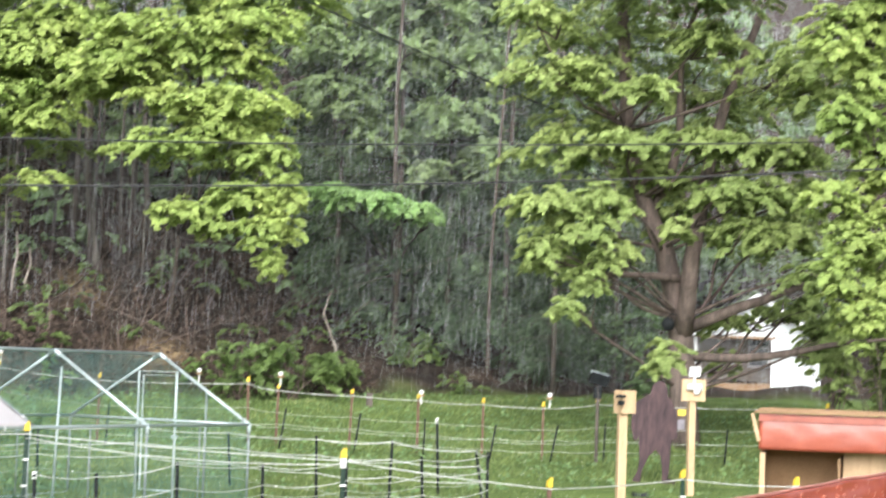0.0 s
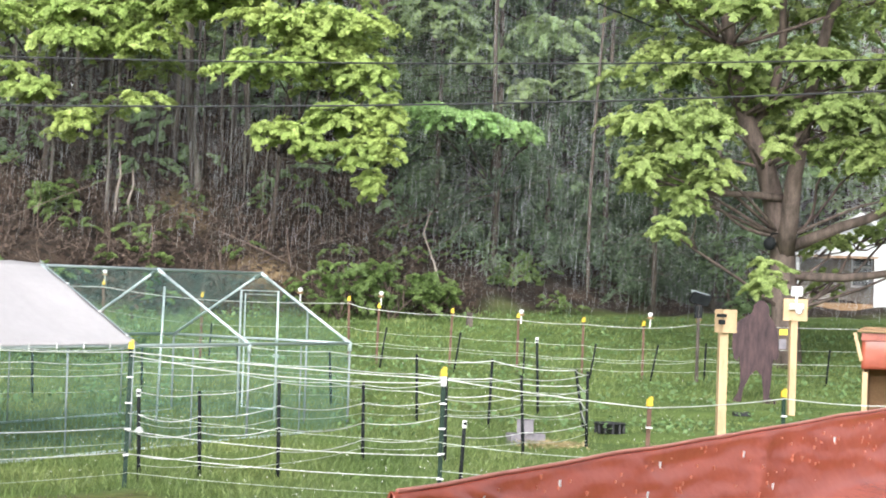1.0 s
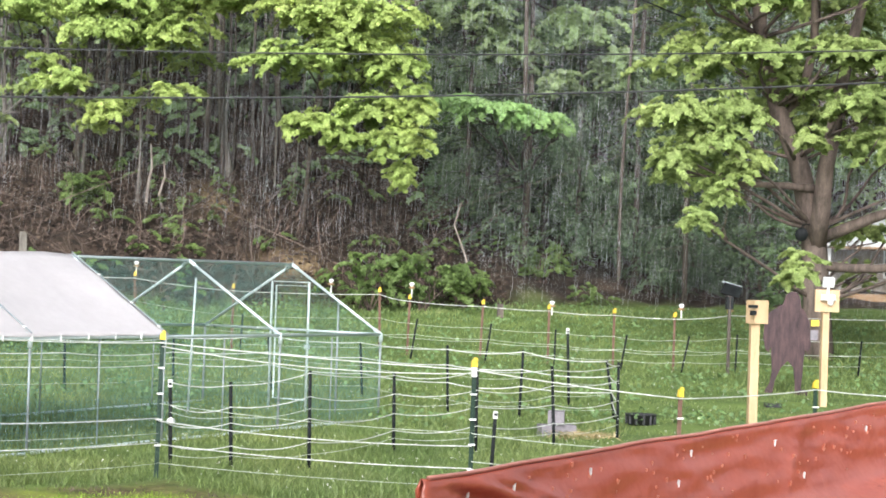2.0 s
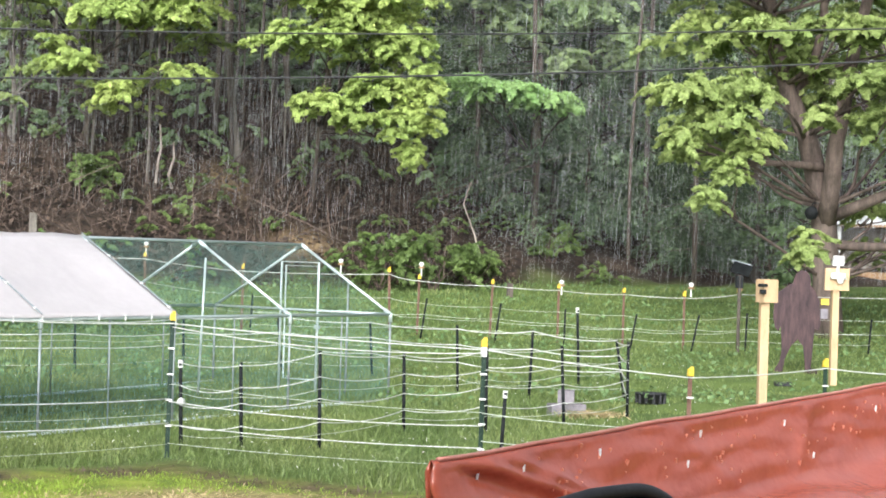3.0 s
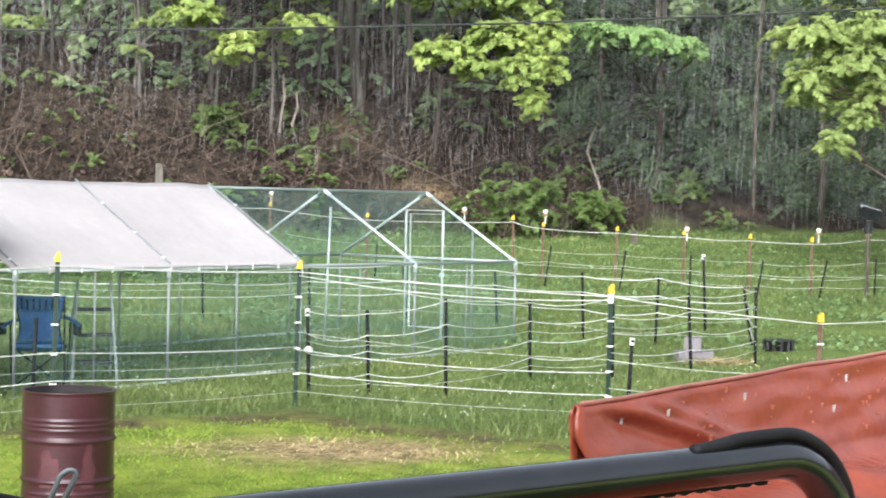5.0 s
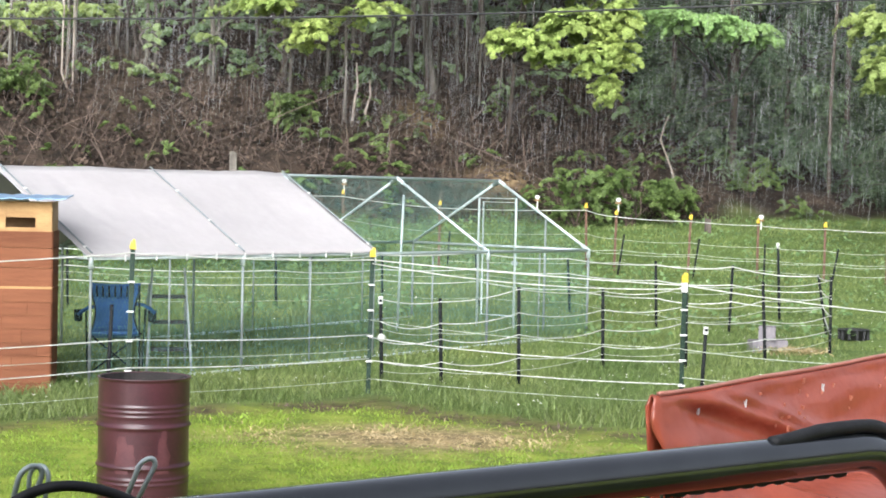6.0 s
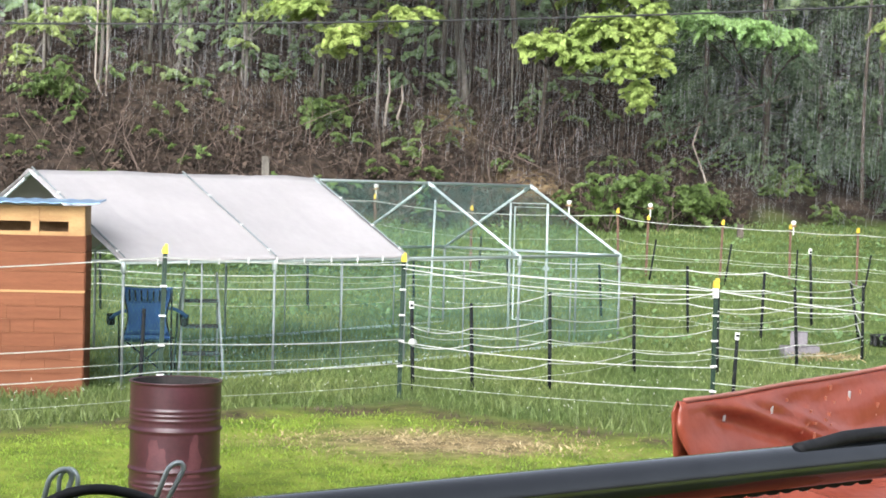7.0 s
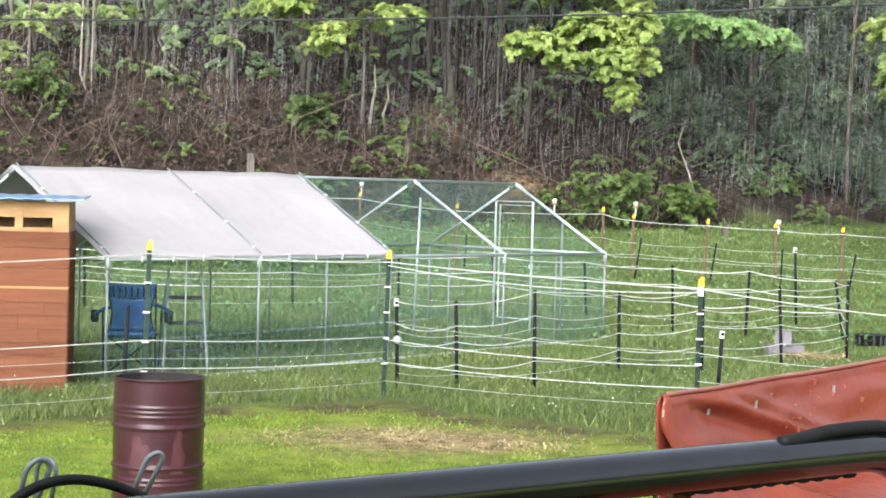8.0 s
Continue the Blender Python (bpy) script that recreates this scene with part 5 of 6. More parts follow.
# the great tree by the house
MX, MY = 11.3, 36.2
shade = tree("shade_tree", "large old tree with a forked trunk and spreading limbs", MX, MY, [(0.1, 0, 0), (0.05, 0, 1.2), (-0.05, 0, 2.6), (-0.4, 0, 3.9), (-0.85, 0, 4.9), (-1.2, 0, 6.2), (-1.35, 0, 8.5), (-1.6, 0, 12)], [0.33, 0.26, 0.24, 0.19, 0.16, 0.14, 0.11, 0.05],
     put([((8.15, 34.5, 4.9), (0.7, 0.6, 0.2), 8), ((9.3, 34.5, 4.95), (0.55, 0.5, 0.25), 8), ((8.8, 34.5, 4.45), (0.55, 0.5, 0.24), 8), ((8.05, 34.5, 4.0), (0.36, 0.4, 0.3), 7), ((9.0, 34.5, 3.5), (0.36, 0.4, 0.2), 6), ((8.55, 34.5, 2.95), (0.28, 0.4, 0.22), 5), ((9.4, 34.5, 4.0), (0.4, 0.4, 0.22), 6), ((9.7, 34.5, 6.1), (0.75, 0.6, 0.13), 6), ((11.0, 34.5, 6.2), (0.7, 0.5, 0.14), 7),
          ((11.8, 34.5, 6.05), (0.55, 0.45, 0.18), 6), ((11.5, 34.5, 5.2), (0.6, 0.5, 0.18), 7), ((10.75, 34.5, 4.5), (0.4, 0.4, 0.16), 4), ((11.9, 34.5, 4.45), (0.5, 0.4, 0.24), 7), ((10.1, 33.2, 2.1), (0.3, 0.35, 0.3), 6), ((7.75, 34.5, 8.4), (0.6, 0.5, 0.16), 6), ((11.2, 34.5, 8.1), (0.7, 0.5, 0.22), 8), ((9.8, 34.5, 7.1), (0.6, 0.5, 0.18), 6), ((12.8, 34.5, 6.0), (0.6, 0.5, 0.28), 8),
          ((12.2, 34.5, 5.3), (0.7, 0.6, 0.26), 9), ((12.6, 34.5, 4.5), (0.7, 0.5, 0.3), 9), ((8.4, 35, 7.3), (0.9, 0.8, 0.3), 10), ((12.9, 34, 7.4), (1.2, 1, 0.5), 16), ((10.5, 34, 9.3), (2.4, 1.8, 0.6), 44), ((13.2, 33.8, 3.7), (0.6, 0.5, 0.3), 7), ((13.35, 36.5, 3.1), (0.45, 0.4, 0.16), 4), ((12.3, 36.5, 2.9), (0.55, 0.5, 0.14), 5), ((13.8, 36.5, 3.25), (0.4, 0.4, 0.25), 5), ((12.2, 36.5, 2.0), (0.3, 0.3, 0.3), 3), ((14.3, 36.5, 2.5), (0.35, 0.4, 0.5), 9), ((9.2, 36.2, 6.2), (1.2, 0.7, 0.7), 12), ((11.4, 36.8, 5.4), (1.3, 0.7, 0.8), 14), ((9.0, 36.4, 4.2), (0.8, 0.6, 0.5), 7), ((11.8, 36.8, 7.0), (1.5, 0.7, 0.8), 15), ((9.8, 36.6, 8.2), (1.8, 0.8, 0.7), 16), ((13.4, 36.6, 5.2), (0.9, 0.7, 0.8), 11), ((10.6, 35.6, 5.6), (0.5, 0.4, 0.3), 4)], MX, MY, (1.12, 1.4)), 62, 0.112, LEAF_SHADE, BARK_OLD, 6, full=6)
rng = np.random.default_rng(8)
for a, b, r0, r1 in (((0, 0, 2.2), (1.3, -0.4, 8.5), 0.2, 0.07), ((0.1, 0, 2.4), (3.2, -1.0, 3.6), 0.13, 0.04), ((-0.2, 0, 3.3), (-2.4, -1.0, 3.3), 0.11, 0.03), ((-0.7, 0, 4.6), (0.2, -0.5, 9), 0.11, 0.04), ((0.1, 0, 1.9), (3.4, -2.2, 2.3), 0.1, 0.03)):
    s = Shape()
    limb(s, a, b, r0, r1, rng, 0.25, 9, 8)
    part("limb", s, BARK_OLD, shade, smooth=True)
# leafy tree close on the sunny side of the shelter
MX, MY = 14.2, 30.5
tree("maple_tree", "leafy maple with low bright branches by the shelter", MX, MY, [(0, 0, 0), (0, 0, 2), (-0.1, -0.2, 4), (-0.2, -0.3, 7), (-0.2, -0.3, 10)], [0.24, 0.2, 0.17, 0.12, 0.06],
     put([((11.5, 29, 7.25), (0.55, 0.5, 0.4), 9), ((12.05, 29, 6.55), (0.4, 0.4, 0.4), 8), ((11.75, 29, 5.9), (0.45, 0.4, 0.36), 8), ((11.45, 29, 4.65), (0.45, 0.4, 0.2), 5), ((11.95, 29, 4.05), (0.5, 0.4, 0.42), 9), ((12.05, 29, 2.85), (0.36, 0.4, 0.42), 7), ((11.55, 29, 3.35), (0.3, 0.35, 0.28), 5), ((12.2, 29, 7.6), (0.5, 0.5, 0.4), 9), ((12.6, 29.2, 5.2), (0.7, 0.6, 0.8), 18),
          ((13, 29.3, 3.4), (0.8, 0.7, 0.9), 20), ((13.2, 29, 7.6), (1.4, 1, 0.8), 30), ((12.2, 28.6, 9), (1.2, 1, 0.6), 20)], MX, MY, (1.12, 1.4)), 60, 0.112, LEAF_BRIGHT, BARK, 7, full=6)


def forest():
    """Trees of the wood, a few shapes copied over the hillside."""
    kinds = []
    shapes = ((LEAF_MID, 0.18, 10), (LEAF_DARK, 0.18, 11), (LEAF_MID, 0.17, 12), (LEAF_DARK, 0.19, 13))
    for i, (lm, leaf, seed) in enumerate(shapes):
        rng = np.random.default_rng(seed)
        blobs = []
        for k in range(17):
            z = rng.uniform(1.4, 11.5)
            a = rng.uniform(0, 2 * np.pi)
            r = rng.uniform(0.4, 2.4)
            blobs.append(((r * math.cos(a), r * math.sin(a), z), (rng.uniform(0.9, 1.7), rng.uniform(0.9, 1.7), rng.uniform(0.4, 0.8)), 15))
        t = tree("forest_tree", "tall woodland tree with layered green leaves", 0, 300 + 8 * i, [(0, 0, 0), (0.1, 0, 3), (0.0, 0.1, 6), (0.15, 0, 9), (0.1, 0, 13)], [0.07, 0.065, 0.06, 0.05, 0.03], blobs, 40, leaf, lm, BARK_PALE if i == 2 else BARK, seed, group="woodland trees")
        kinds.append(t)
    rng = random.Random(21)
    spots = []
    for y0, x0, x1, step in ((50.5, -15, 3, 3.0), (54, -17, 14.5, 3.2), (51.5, 5, 15, 2.6), (58.5, -18, 15, 5.0), (59, 23, 32, 4.2), (57, 15.5, 20, 2.3), (63, 14, 25, 4.2)):
        x = x0
        while x < x1:
            spots.append((x + rng.uniform(-0.9, 0.9), y0 + rng.uniform(-1.2, 1.2)))
            x += step
    for i, (x, y) in enumerate(spots):
        t = kinds[i % 4] if i < 4 else copy_thing(kinds[(i * 7 + i // 5) % 4], Matrix())
        k = rng.uniform(0.85, 1.2)
        t.matrix_basis = pose(x, y, gz(x, y) - 0.2, 0, 0, rng.uniform(0, 360)) @ Matrix.Diagonal((k, k, k, 1))


forest()


def hemlocks():
    """Drooping evergreens that darken the edge of the wood."""
    kinds = []
    for i in range(3):
        rng = np.random.default_rng(90 + i)
        t = thing("hemlock_tree", "dark drooping hemlock with feathery boughs", "tree", group="hemlocks")
        s = Shape().tube([(0, 0, -0.2), (0.05, 0, 3), (0, 0.05, 7), (0.02, 0, 12.5)], [0.08, 0.07, 0.05, 0.015], 8)
        C, N, S = [], [], []
        for z in np.linspace(0.9, 12.2, 74):
            a = rng.uniform(0, 2 * np.pi)
            reach = (2.5 - 0.17 * z) * rng.uniform(0.6, 1.15)
            n = int(80 + 110 * reach)
            u = rng.uniform(0.1, 1, n) ** 0.7
            side = rng.normal(size=n) * 0.3 * (1.15 - u) * reach
            d, e = np.array([math.cos(a), math.sin(a), 0]), np.array([-math.sin(a), math.cos(a), 0])
            drop = 0.12 * u - 0.5 * u * u * reach - 0.55 * np.abs(side) + rng.normal(size=n) * 0.05
            C.append(u[:, None] * reach * d + side[:, None] * e + np.stack([0 * u, 0 * u, z + drop], 1))
            N.append(d * 0.5 + np.array([0, 0, 0.9]) + rng.normal(size=(n, 3)) * 0.4)
            S.append(rng.uniform(0.06, 0.13, n))
            s.tube([(0, 0, z), tuple(d * reach * 0.5 + np.array([0, 0, z - 0.06 * reach])), tuple(d * reach * 0.9 + np.array([0, 0, z - 0.38 * reach]))], [0.02, 0.012, 0.004], 4)
        part("trunk", s, BARK, t, smooth=True)
        part("crown", leaf_mesh("crown", np.concatenate(C), np.concatenate(N), np.concatenate(S), LEAF_HEMLOCK, rng, 0.34), LEAF_HEMLOCK, t)
        kinds.append(t)
    rng = random.Random(14)
    spots = ((6.0, 47.6), (7.4, 47.2), (8.9, 48.2), (10.3, 47.8), (11.7, 48.8), (13.2, 48.0), (9.6, 51.6), (12.6, 51), (14.6, 50.6), (6.4, 52.6), (3.6, 53.2), (11.0, 45.4))
    for i, (x, y) in enumerate(spots):
        t = kinds[i] if i < 3 else copy_thing(kinds[i % 3], Matrix())
        k = rng.uniform(0.85, 1.15)
        t.matrix_basis = pose(x, y, gz(x, y) - 0.1, 0, 0, rng.uniform(0, 360)) @ Matrix.Diagonal((k, k, k, 1))


hemlocks()


def understory():
    """Low shaded trees that close the wood behind its edge."""
    kinds = []
    for i in range(3):
        rng = np.random.default_rng(80 + i)
        blobs = [((rng.normal() * 0.9, rng.normal() * 0.9, z), (rng.uniform(0.8, 1.3), rng.uniform(0.8, 1.2), rng.uniform(0.35, 0.6)), 13) for z in np.linspace(1.25, 6.9, 13)]
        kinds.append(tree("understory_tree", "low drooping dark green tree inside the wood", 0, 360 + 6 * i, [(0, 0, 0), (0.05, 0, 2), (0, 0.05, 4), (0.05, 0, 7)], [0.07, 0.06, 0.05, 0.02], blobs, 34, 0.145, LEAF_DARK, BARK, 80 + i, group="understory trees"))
    rng = random.Random(5)
    spots = [(13.4, 49), (4.2, 51), (7.4, 52), (9.2, 52.5), (11, 52), (13, 52.6), (18.5, 64), (21, 64), (24, 63), (14.4, 55.5), (12, 56), (9.4, 56), (6.4, 55.5), (3.5, 54.5), (2.4, 52.4), (0.6, 54.5), (-2, 54), (-5, 54.6), (-8, 53.6), (-11, 53), (-13.5, 52), (-7, 57.5), (1.5, 58), (8.5, 60), (16, 60.5)]
    for i, (x, y) in enumerate(spots):
        t = kinds[i] if i < 3 else copy_thing(kinds[i % 3], Matrix())
        k = rng.uniform(0.8, 1.25)
        t.matrix_basis = pose(x, y, gz(x, y) - 0.2, 0, 0, rng.uniform(0, 360)) @ Matrix.Diagonal((k, k, k, 1))


understory()


def saplings():
    """Thin pale stems along the bank, each with a small tuft of leaves."""
    kinds = []
    for i, lm in enumerate((LEAF_BRIGHT, LEAF_MID, LEAF_SHRUB)):
        rng = np.random.default_rng(40 + i)
        blobs = [((0.2 * rng.normal(), 0.2 * rng.normal(), z), (0.45, 0.45, 0.2), 5) for z in (2.2, 2.9, 3.5, 4.2, 5.0)][i:]
        t = tree("sapling", "thin sapling with a pale stem and sparse leaves", 0, 340 + 5 * i, [(0, 0, 0), (0.08 * rng.normal(), 0.05, 1.3), (0.1 * rng.normal(), 0, 2.8), (0.12 * rng.normal(), 0, 5.2)], [0.05, 0.04, 0.032, 0.012], blobs, 18, 0.16, lm, BARK_PALE, 40 + i, group="saplings")
        kinds.append(t)
    bare = []
    for i in range(3):
        rng = np.random.default_rng(60 + i)
        t = thing("bare_trunk", "slim bare grey trunk in the wood", "tree trunk", group="bare trunks")
        s = Shape()
        limb(s, (0, 0, -0.2), (0.25 * rng.normal(), 0, 9), 0.085, 0.05, rng, 0.12, 8, 8)
        part("trunk", s, BARK_PALE if i == 0 else BARK, t, smooth=True)
        bare.append(t)
    rng = random.Random(33)
    n = 0
    for x, y, k, kind in ((-5.14, 46, 1.0, 1), (-4.95, 46.2, 0.9, 0), (-8.2, 44.5, 1.0, 0), (-8.0, 44.7, 0.8, 2), (-1.9, 45, 0.85, 0), (-6.6, 46, 0.95, 1), (-3.2, 45.4, 0.9, 0), (-9.5, 44.6, 0.9, 2), (-7.4, 46.5, 1, 1)):
        t = copy_thing(kinds[kind], pose(x, y, gz(x, y) - 0.1, 0, 0, rng.uniform(0, 360)) @ Matrix.Diagonal((k, k, k, 1)))
    for x, y, r in [(0.24, 47, 1.3), (0.02, 47, 0.7), (-0.45, 48, 0.9), (-4.26, 50, 0.9), (-3.97, 50, 0.7), (9.6, 46.3, 0.6)] + [(rng.uniform(-12.5, 4.5), rng.uniform(47, 55), rng.uniform(0.22, 0.6)) for _ in range(85)]:
        b = copy_thing(bare[n % 3], pose(x, y, gz(x, y), rng.uniform(-2, 2), rng.uniform(-3, 3), rng.uniform(0, 360)) @ Matrix.Diagonal((r, r, 1, 1)))
        n += 1
    for t in kinds + bare:
        x, y = rng.uniform(-12, 3), rng.uniform(48, 52)
        t.matrix_basis = pose(x, y, gz(x, y))


saplings()


def brush():
    """Dead stems, fallen leaves and weeds that cover the bank."""
    rng = np.random.default_rng(50)
    s = Shape()
    n = 0
    while n < 1300:
        x, y = rng.uniform(-14, 5.6), rng.uniform(38.5, 50)
        d = y - float(foot(x))
        if d < 0.2 or rng.uniform() > (1.0 if d < 6 else 0.4):
            continue
        h = rng.uniform(0.15, 0.7) if rng.uniform() < 0.9 else rng.uniform(0.8, 2.0)
        z = gz(x, y)
        lean = rng.normal(size=2) * (0.3 if rng.uniform() < 0.5 else 1.3) * h
        limb(s, (x, y, z - 0.05), (x + lean[0], y + lean[1], z + h), rng.uniform(0.006, 0.016) * (1 + 0.5 * (h > 1)), 0.004, rng, 0.1 * h, 5, 4)
        n += 1
    tagged(part("dead_stems", s, TWIG), "tangle of dead brown stems on the bank", "brush", kind="stuff")
    n = 42000
    x, y = rng.uniform(-15, 6.5, n), rng.uniform(38, 53, n)
    keep = (y - foot(x)) > 0.1 + 0.5 * rng.normal(size=n)
    x, y = x[keep], y[keep]
    c = np.stack([x, y, ground(x, y) + rng.uniform(0.0, 0.4, len(x)) ** 1.5], 1)
    me = leaf_mesh("litter", c, rng.normal(size=(len(x), 3)) * 0.8 + (0, -0.3, 0.7), rng.uniform(0.05, 0.16, len(x)), LITTER, rng)
    tagged(new("fallen_leaves", me), "brown fallen leaves covering the bank", "leaf litter", kind="stuff")
    # low weeds among the stems
    blobs, deep = [], []
    for _ in range(130):
        x, y = rng.uniform(-13, 9), rng.uniform(39, 49)
        if y - float(foot(x)) < 0:
            continue
        blobs.append(((x, y, gz(x, y) + 0.3), (rng.uniform(0.25, 0.6), 0.4, 0.3), int(rng.integers(2, 8))))
    for _ in range(260):
        x, y = rng.uniform(-16, 12), rng.uniform(46, 58)
        if y - float(foot(x)) < 5:
            continue
        deep.append(((x, y, gz(x, y) + 0.5), (rng.uniform(0.4, 0.9), 0.6, 0.5), int(rng.integers(3, 9))))
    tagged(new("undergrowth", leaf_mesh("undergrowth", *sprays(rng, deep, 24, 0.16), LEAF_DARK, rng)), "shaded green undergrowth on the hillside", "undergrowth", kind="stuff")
    tagged(new("weeds", leaf_mesh("weeds", *sprays(rng, blobs, 34, 0.1), LEAF_SHRUB, rng)), "low green weeds among the dead stems", "weeds", kind="stuff")


brush()


def rain():
    """Fine rain slanting down in front of the wood; its pale slivers also imitate haze."""
    rng = np.random.default_rng(95)
    n = 95000
    x, y = rng.uniform(-15, 19, n), rng.uniform(42.5, 52, n)
    z = ground(x, y) + rng.uniform(0.1, 11, n)
    half, r = rng.uniform(0.2, 0.42, n), 0.0007
    tilt = 0.04 * half
    mid = np.stack([x, y, z], 1)
    ends = np.stack([tilt, 0 * x, half], 1)
    side, depth = np.array([r, 0, 0]), np.array([0, r, 0])
    v = np.stack([mid + ends + depth, mid + side - depth, mid - side - depth, mid - ends + depth], 1).reshape(-1, 3)
    k = np.arange(n)[:, None] * 4
    f = np.concatenate([k + q for q in ((0, 2, 1), (3, 1, 2), (0, 1, 3), (0, 3, 2))], 1).reshape(-1, 3)
    me = bpy.data.meshes.new("rain")
    me.from_pydata(v.tolist(), [], f.tolist())
    me.materials.append(RAIN_HAZE)
    tagged(new("rain", me), "fine grey rain that also makes the haze before the wood", "rain", kind="stuff")


rain()


def shrub(x, y, w, h, k, lm, seed):
    rng = np.random.default_rng(seed)
    t = thing("shrub", "dense leafy green shrub by the wood", "shrub", pose(x, y, gz(x, y)), "shrubs")
    s = Shape()
    for _ in range(9):
        limb(s, (rng.normal() * 0.1, 0, 0), (rng.normal() * w * 0.5, rng.normal() * 0.3, h * rng.uniform(0.6, 1)), 0.015, 0.005, rng, 0.1, 5, 5)
    tagged(part("stem_tangle", s, TWIG, t), kind="stuff")
    blobs = [((rng.uniform(-w, w) * 0.75, rng.normal() * 0.35, h * rng.uniform(0.3, 0.85)), (w * 0.35, 0.5, h * 0.25), k) for _ in range(9)]
    part("crown", leaf_mesh("crown", *sprays(rng, blobs, 50, 0.1), lm, rng), lm, t)


for a in ((3.2, 41.2, 1.0, 1.5, 8, LEAF_SHRUB, 1), (4.4, 41.6, 1.0, 1.25, 8, LEAF_SHRUB, 2), (5.4, 42.4, 0.8, 1.0, 9, LEAF_SHRUB, 3), (-2.9, 44.2, 0.7, 0.9, 8, LEAF_SHRUB, 5), (-9.0, 43, 0.9, 1.2, 9, LEAF_SHRUB, 6), (7.6, 45.4, 0.5, 0.9, 3, LEAF_SHRUB, 7), (12.6, 42.5, 0.9, 1.2, 8, LEAF_DARK, 8), (15.9, 40, 0.8, 2.6, 16, LEAF_SHADE, 9), (14.6, 34.2, 0.9, 3.3, 22, LEAF_SHADE, 11), (15.6, 35, 1.1, 3.0, 20, LEAF_SHADE, 12)):
    shrub(*a)


def blades(name, label, x, y, h, width, material, rng, lean=0.45):
    n = len(x)
    z = ground(x, y)
    a = rng.uniform(0, 2 * np.pi, n)
    side = np.stack([np.cos(a), np.sin(a), np.zeros(n)], 1) * (width * rng.uniform(0.6, 1.4, n))[:, None]
    b = rng.uniform(0, 2 * np.pi, n)
    bend = np.stack([np.cos(b), np.sin(b), np.zeros(n)], 1) * (h * lean * rng.uniform(0.2, 1.2, n))[:, None]
    p = np.stack([x, y, z - 0.01], 1)
    up = np.stack([np.zeros(n), np.zeros(n), h], 1)
    v = np.stack([p - side, p + side, p + up * 0.6 + bend * 0.35 + side * 0.7, p + up + bend, p + up * 0.6 + bend * 0.35 - side * 0.7], 1).reshape(-1, 3)
    k = np.arange(n)[:, None] * 5
    loops = np.concatenate([k + 0, k + 1, k + 2, k + 4, k + 4, k + 2, k + 3], 1)
    me = bpy.data.meshes.new(name)
    me.vertices.add(5 * n)
    me.vertices.foreach_set("co", v.astype(np.float32).ravel())
    me.loops.add(7 * n)
    me.loops.foreach_set("vertex_index", loops.ravel().astype(np.int32))
    me.polygons.add(2 * n)
    me.polygons.foreach_set("loop_start", (np.arange(n)[:, None] * 7 + (0, 4)).ravel().astype(np.int32))
    me.materials.append(material)
    me.update(calc_edges=True)
    me.validate()
    return tagged(new(name, me), label, "grass", kind="stuff")


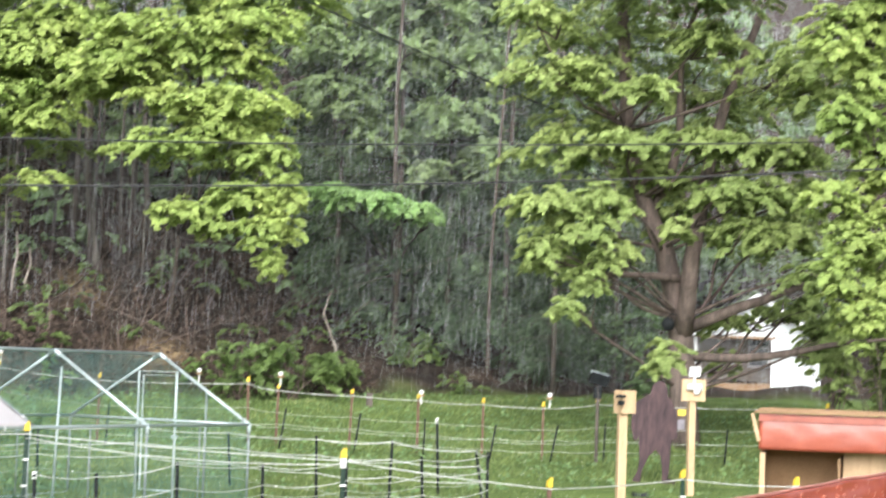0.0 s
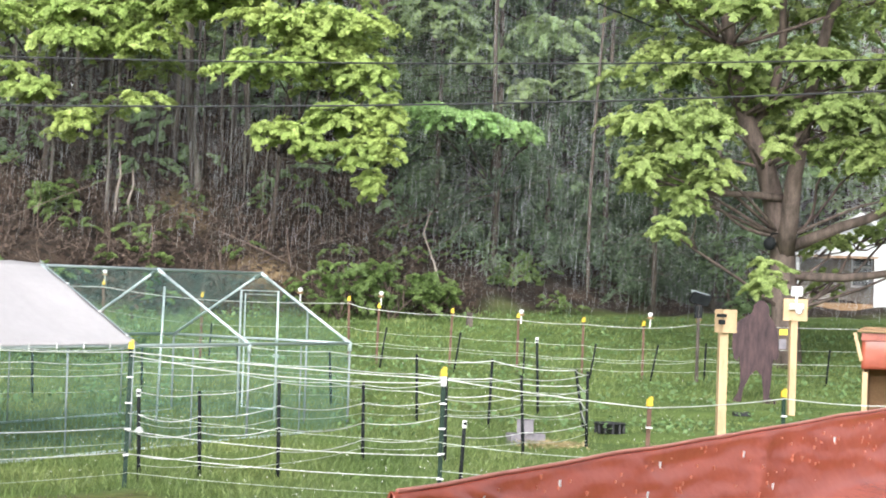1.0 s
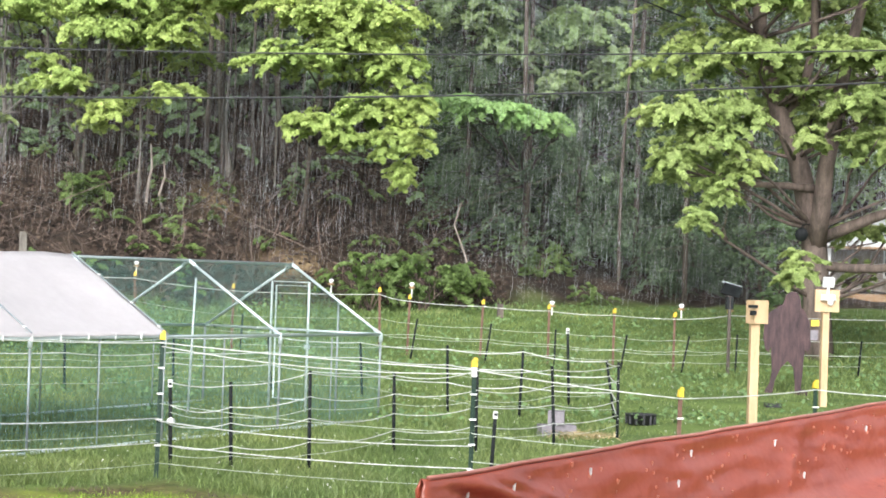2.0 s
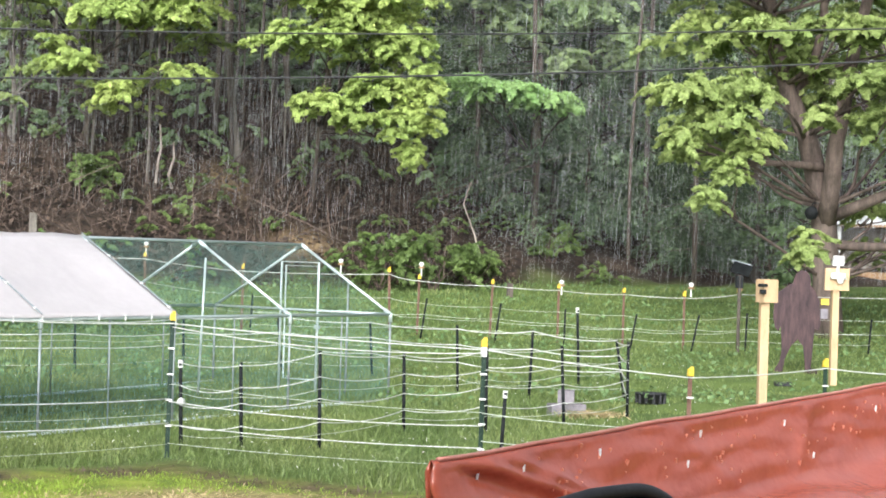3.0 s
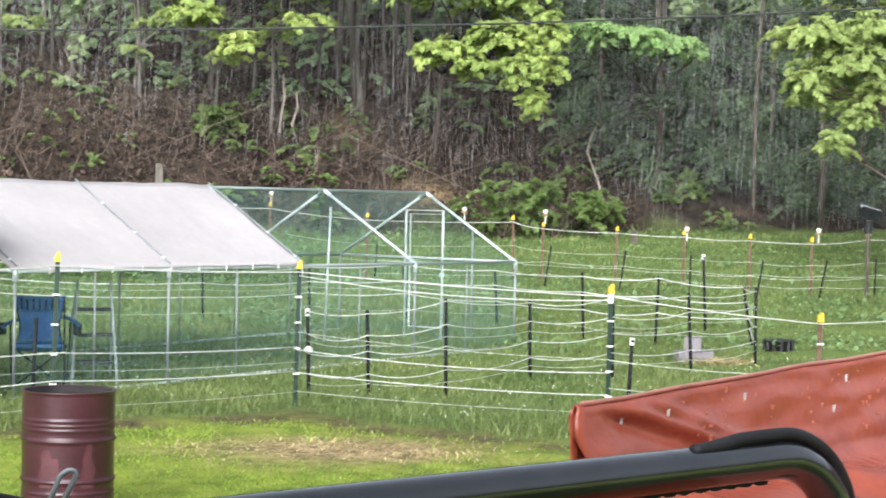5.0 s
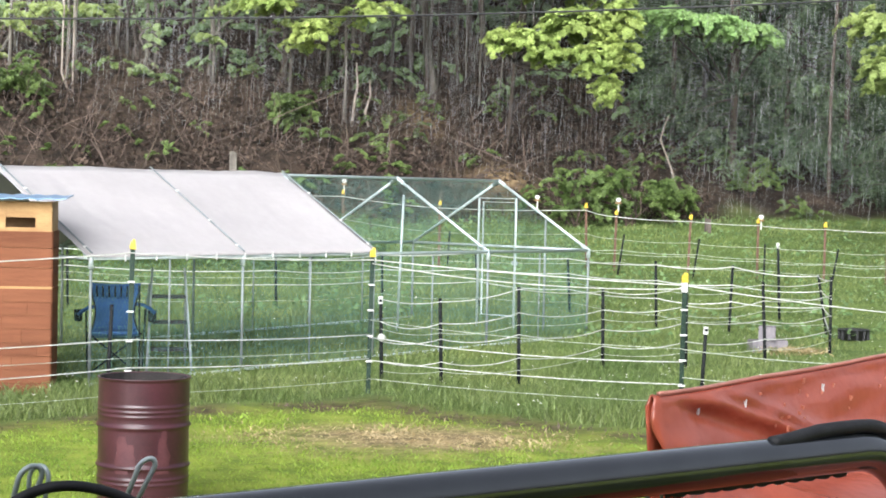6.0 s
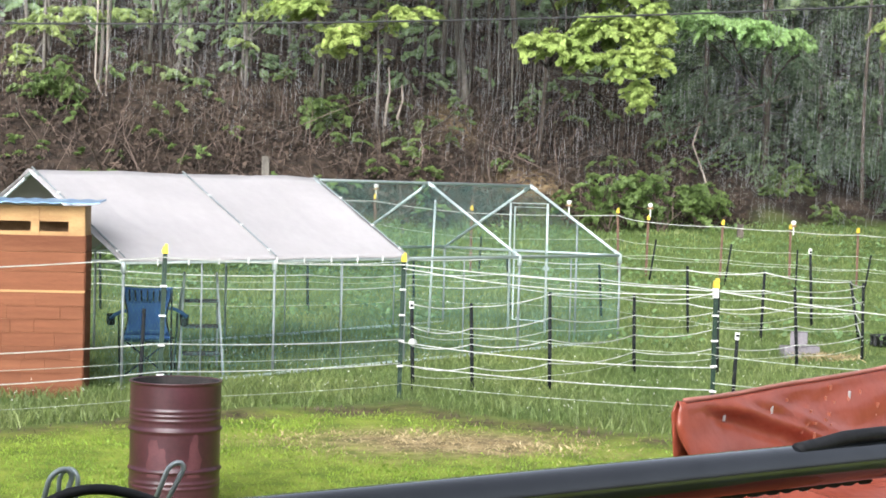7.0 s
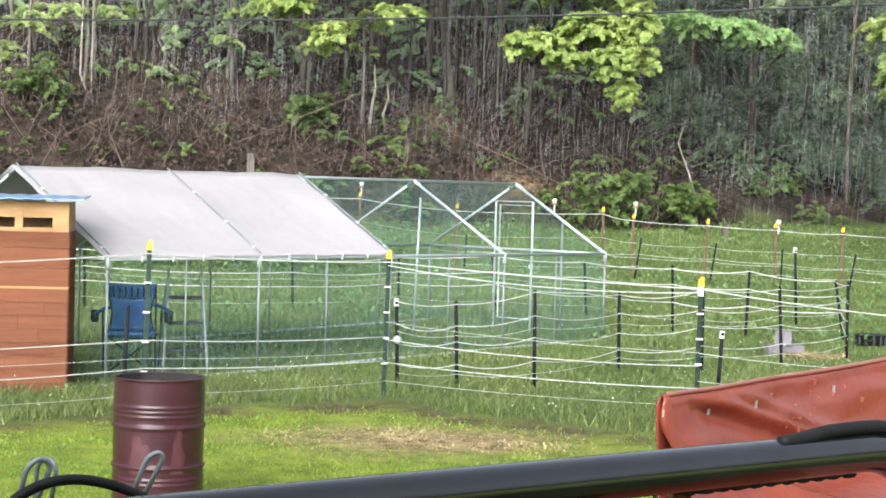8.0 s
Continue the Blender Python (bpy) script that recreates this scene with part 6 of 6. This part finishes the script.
def grasses():
    rng = np.random.default_rng(70)

    def scatter(n, y0, y1, keep):
        y = y0 * (y1 / y0) ** rng.uniform(0, 1, n)
        x = rng.uniform(-0.27, 0.48, n) * y
        k = keep(x, y)
        return x[k], y[k]
    x, y = scatter(160000, 14.5, 44, lambda x, y: (y > mow_edge(x) + 0.1 + 0.07 * rng.normal(size=len(x))) & (y < foot(x) + 0.6))
    tuft = np.array([noise.noise((a * 0.8, b * 0.8, 0)) for a, b in zip(x, y)])
    close = np.exp(-((y - mow_edge(x) - 0.7) / 0.8) ** 2) * (x < 3)
    h = np.clip(0.085 + 0.04 * tuft + (0.05 + 0.05 * (x < -2)) * close * (1 + tuft), 0.04, 0.6) * rng.uniform(0.6, 1.5, len(x))
    h *= 1 - 0.55 * ease(x - 0.15 * y, 0.4, 2.0) * (1 - ease(y, 29, 32))
    blades("tall_grass", "uncut green grass round the fences", x, y, h, 0.0036 + 0.00013 * y, BLADE, rng, 1.0)
    x, y = scatter(130000, 9.5, 19, lambda x, y: (y < mow_edge(x) - 0.55 + 0.2 * rng.normal(size=len(x))) & (np.hypot((x + 0.1) / 1.1, (y - 15.95) / 0.6) > rng.uniform(0.6, 1.8, len(x))))
    blades("mown_grass", "short yellow-green mown lawn", x, y, rng.uniform(0.015, 0.042, len(x)), 0.0042, BLADE_MOWN, rng, 1.2)
    n = 2600
    x, y = rng.normal(size=n) * 0.75 - 0.15, rng.normal(size=n) * 0.35 + 15.95
    blades("dry_grass", "dry straw on a bare patch of lawn", x, y, rng.uniform(0.01, 0.04, n), 0.006, STRAW, rng, 3.0)
    n = 420
    x, y = rng.normal(size=n) * 0.16 + 4.5, rng.normal(size=n) * 0.14 + 23.35
    blades("dry_grass", "pale straw scattered beside the blocks", x, y, rng.uniform(0.05, 0.1, n), 0.011, STRAW, rng, 3.0)
    n = 700
    x = rng.uniform(-5, 5, n)
    y = mow_edge(x) - 0.15 + 0.15 * rng.normal(size=n)
    blades("dry_grass", "dead grass along the mowing edge", x, y, rng.uniform(0.02, 0.06, n), 0.004, TWIG, rng, 1.5)
    x, y = scatter(15000, 24, 43, lambda x, y: (y < foot(x) + 0.3) & (np.array([noise.noise((a * 0.6, b * 0.45, 5)) for a, b in zip(x, y)]) + 0.5 * ease(y, 28, 36) > 0.18))
    c = np.stack([x, y, ground(x, y) + rng.uniform(0.03, 0.16, len(x))], 1)
    tagged(new("broadleaf_weeds", leaf_mesh("weeds", c, rng.normal(size=(len(x), 3)) * 0.4 + (0, -0.3, 0.8), rng.uniform(0.04, 0.1, len(x)), LEAF_WEED, rng, 0.8)), "low broad-leaved weeds on the rising meadow", "weeds", kind="stuff")
    n = 7000
    x, y = rng.uniform(-9.5, -0.6, n), 34.7 + 0.55 * rng.normal(size=n)
    c = np.stack([x, y, ground(x, y) + rng.uniform(0.02, 0.5, n) * np.clip(1.1 - np.abs(y - 34.7) / 1.3, 0.1, 1)], 1)
    tagged(new("weed_bank", leaf_mesh("weed_bank", c, rng.normal(size=(n, 3)) * 0.5 + (0, -0.3, 0.7), rng.uniform(0.05, 0.11, n), LEAF_SHRUB, rng, 0.7)), "bank of dark green weeds behind the run", "weeds", kind="stuff")
    x, y = scatter(1500, 15, 36, lambda x, y: (y > mow_edge(x) + 0.2) & (x < 9))
    c = np.stack([x, y, ground(x, y) + rng.uniform(0.08, 0.22, len(x))], 1)
    c = np.repeat(c, 3, 0) + rng.normal(size=(3 * len(x), 3)) * 0.006
    tagged(new("clover_flowers", leaf_mesh("clover", c, rng.normal(size=(len(c), 3)), np.full(len(c), 0.0095), CLOVER, rng, 1.0)), "tiny white clover flowers in the grass", "flowers", kind="stuff")


grasses()
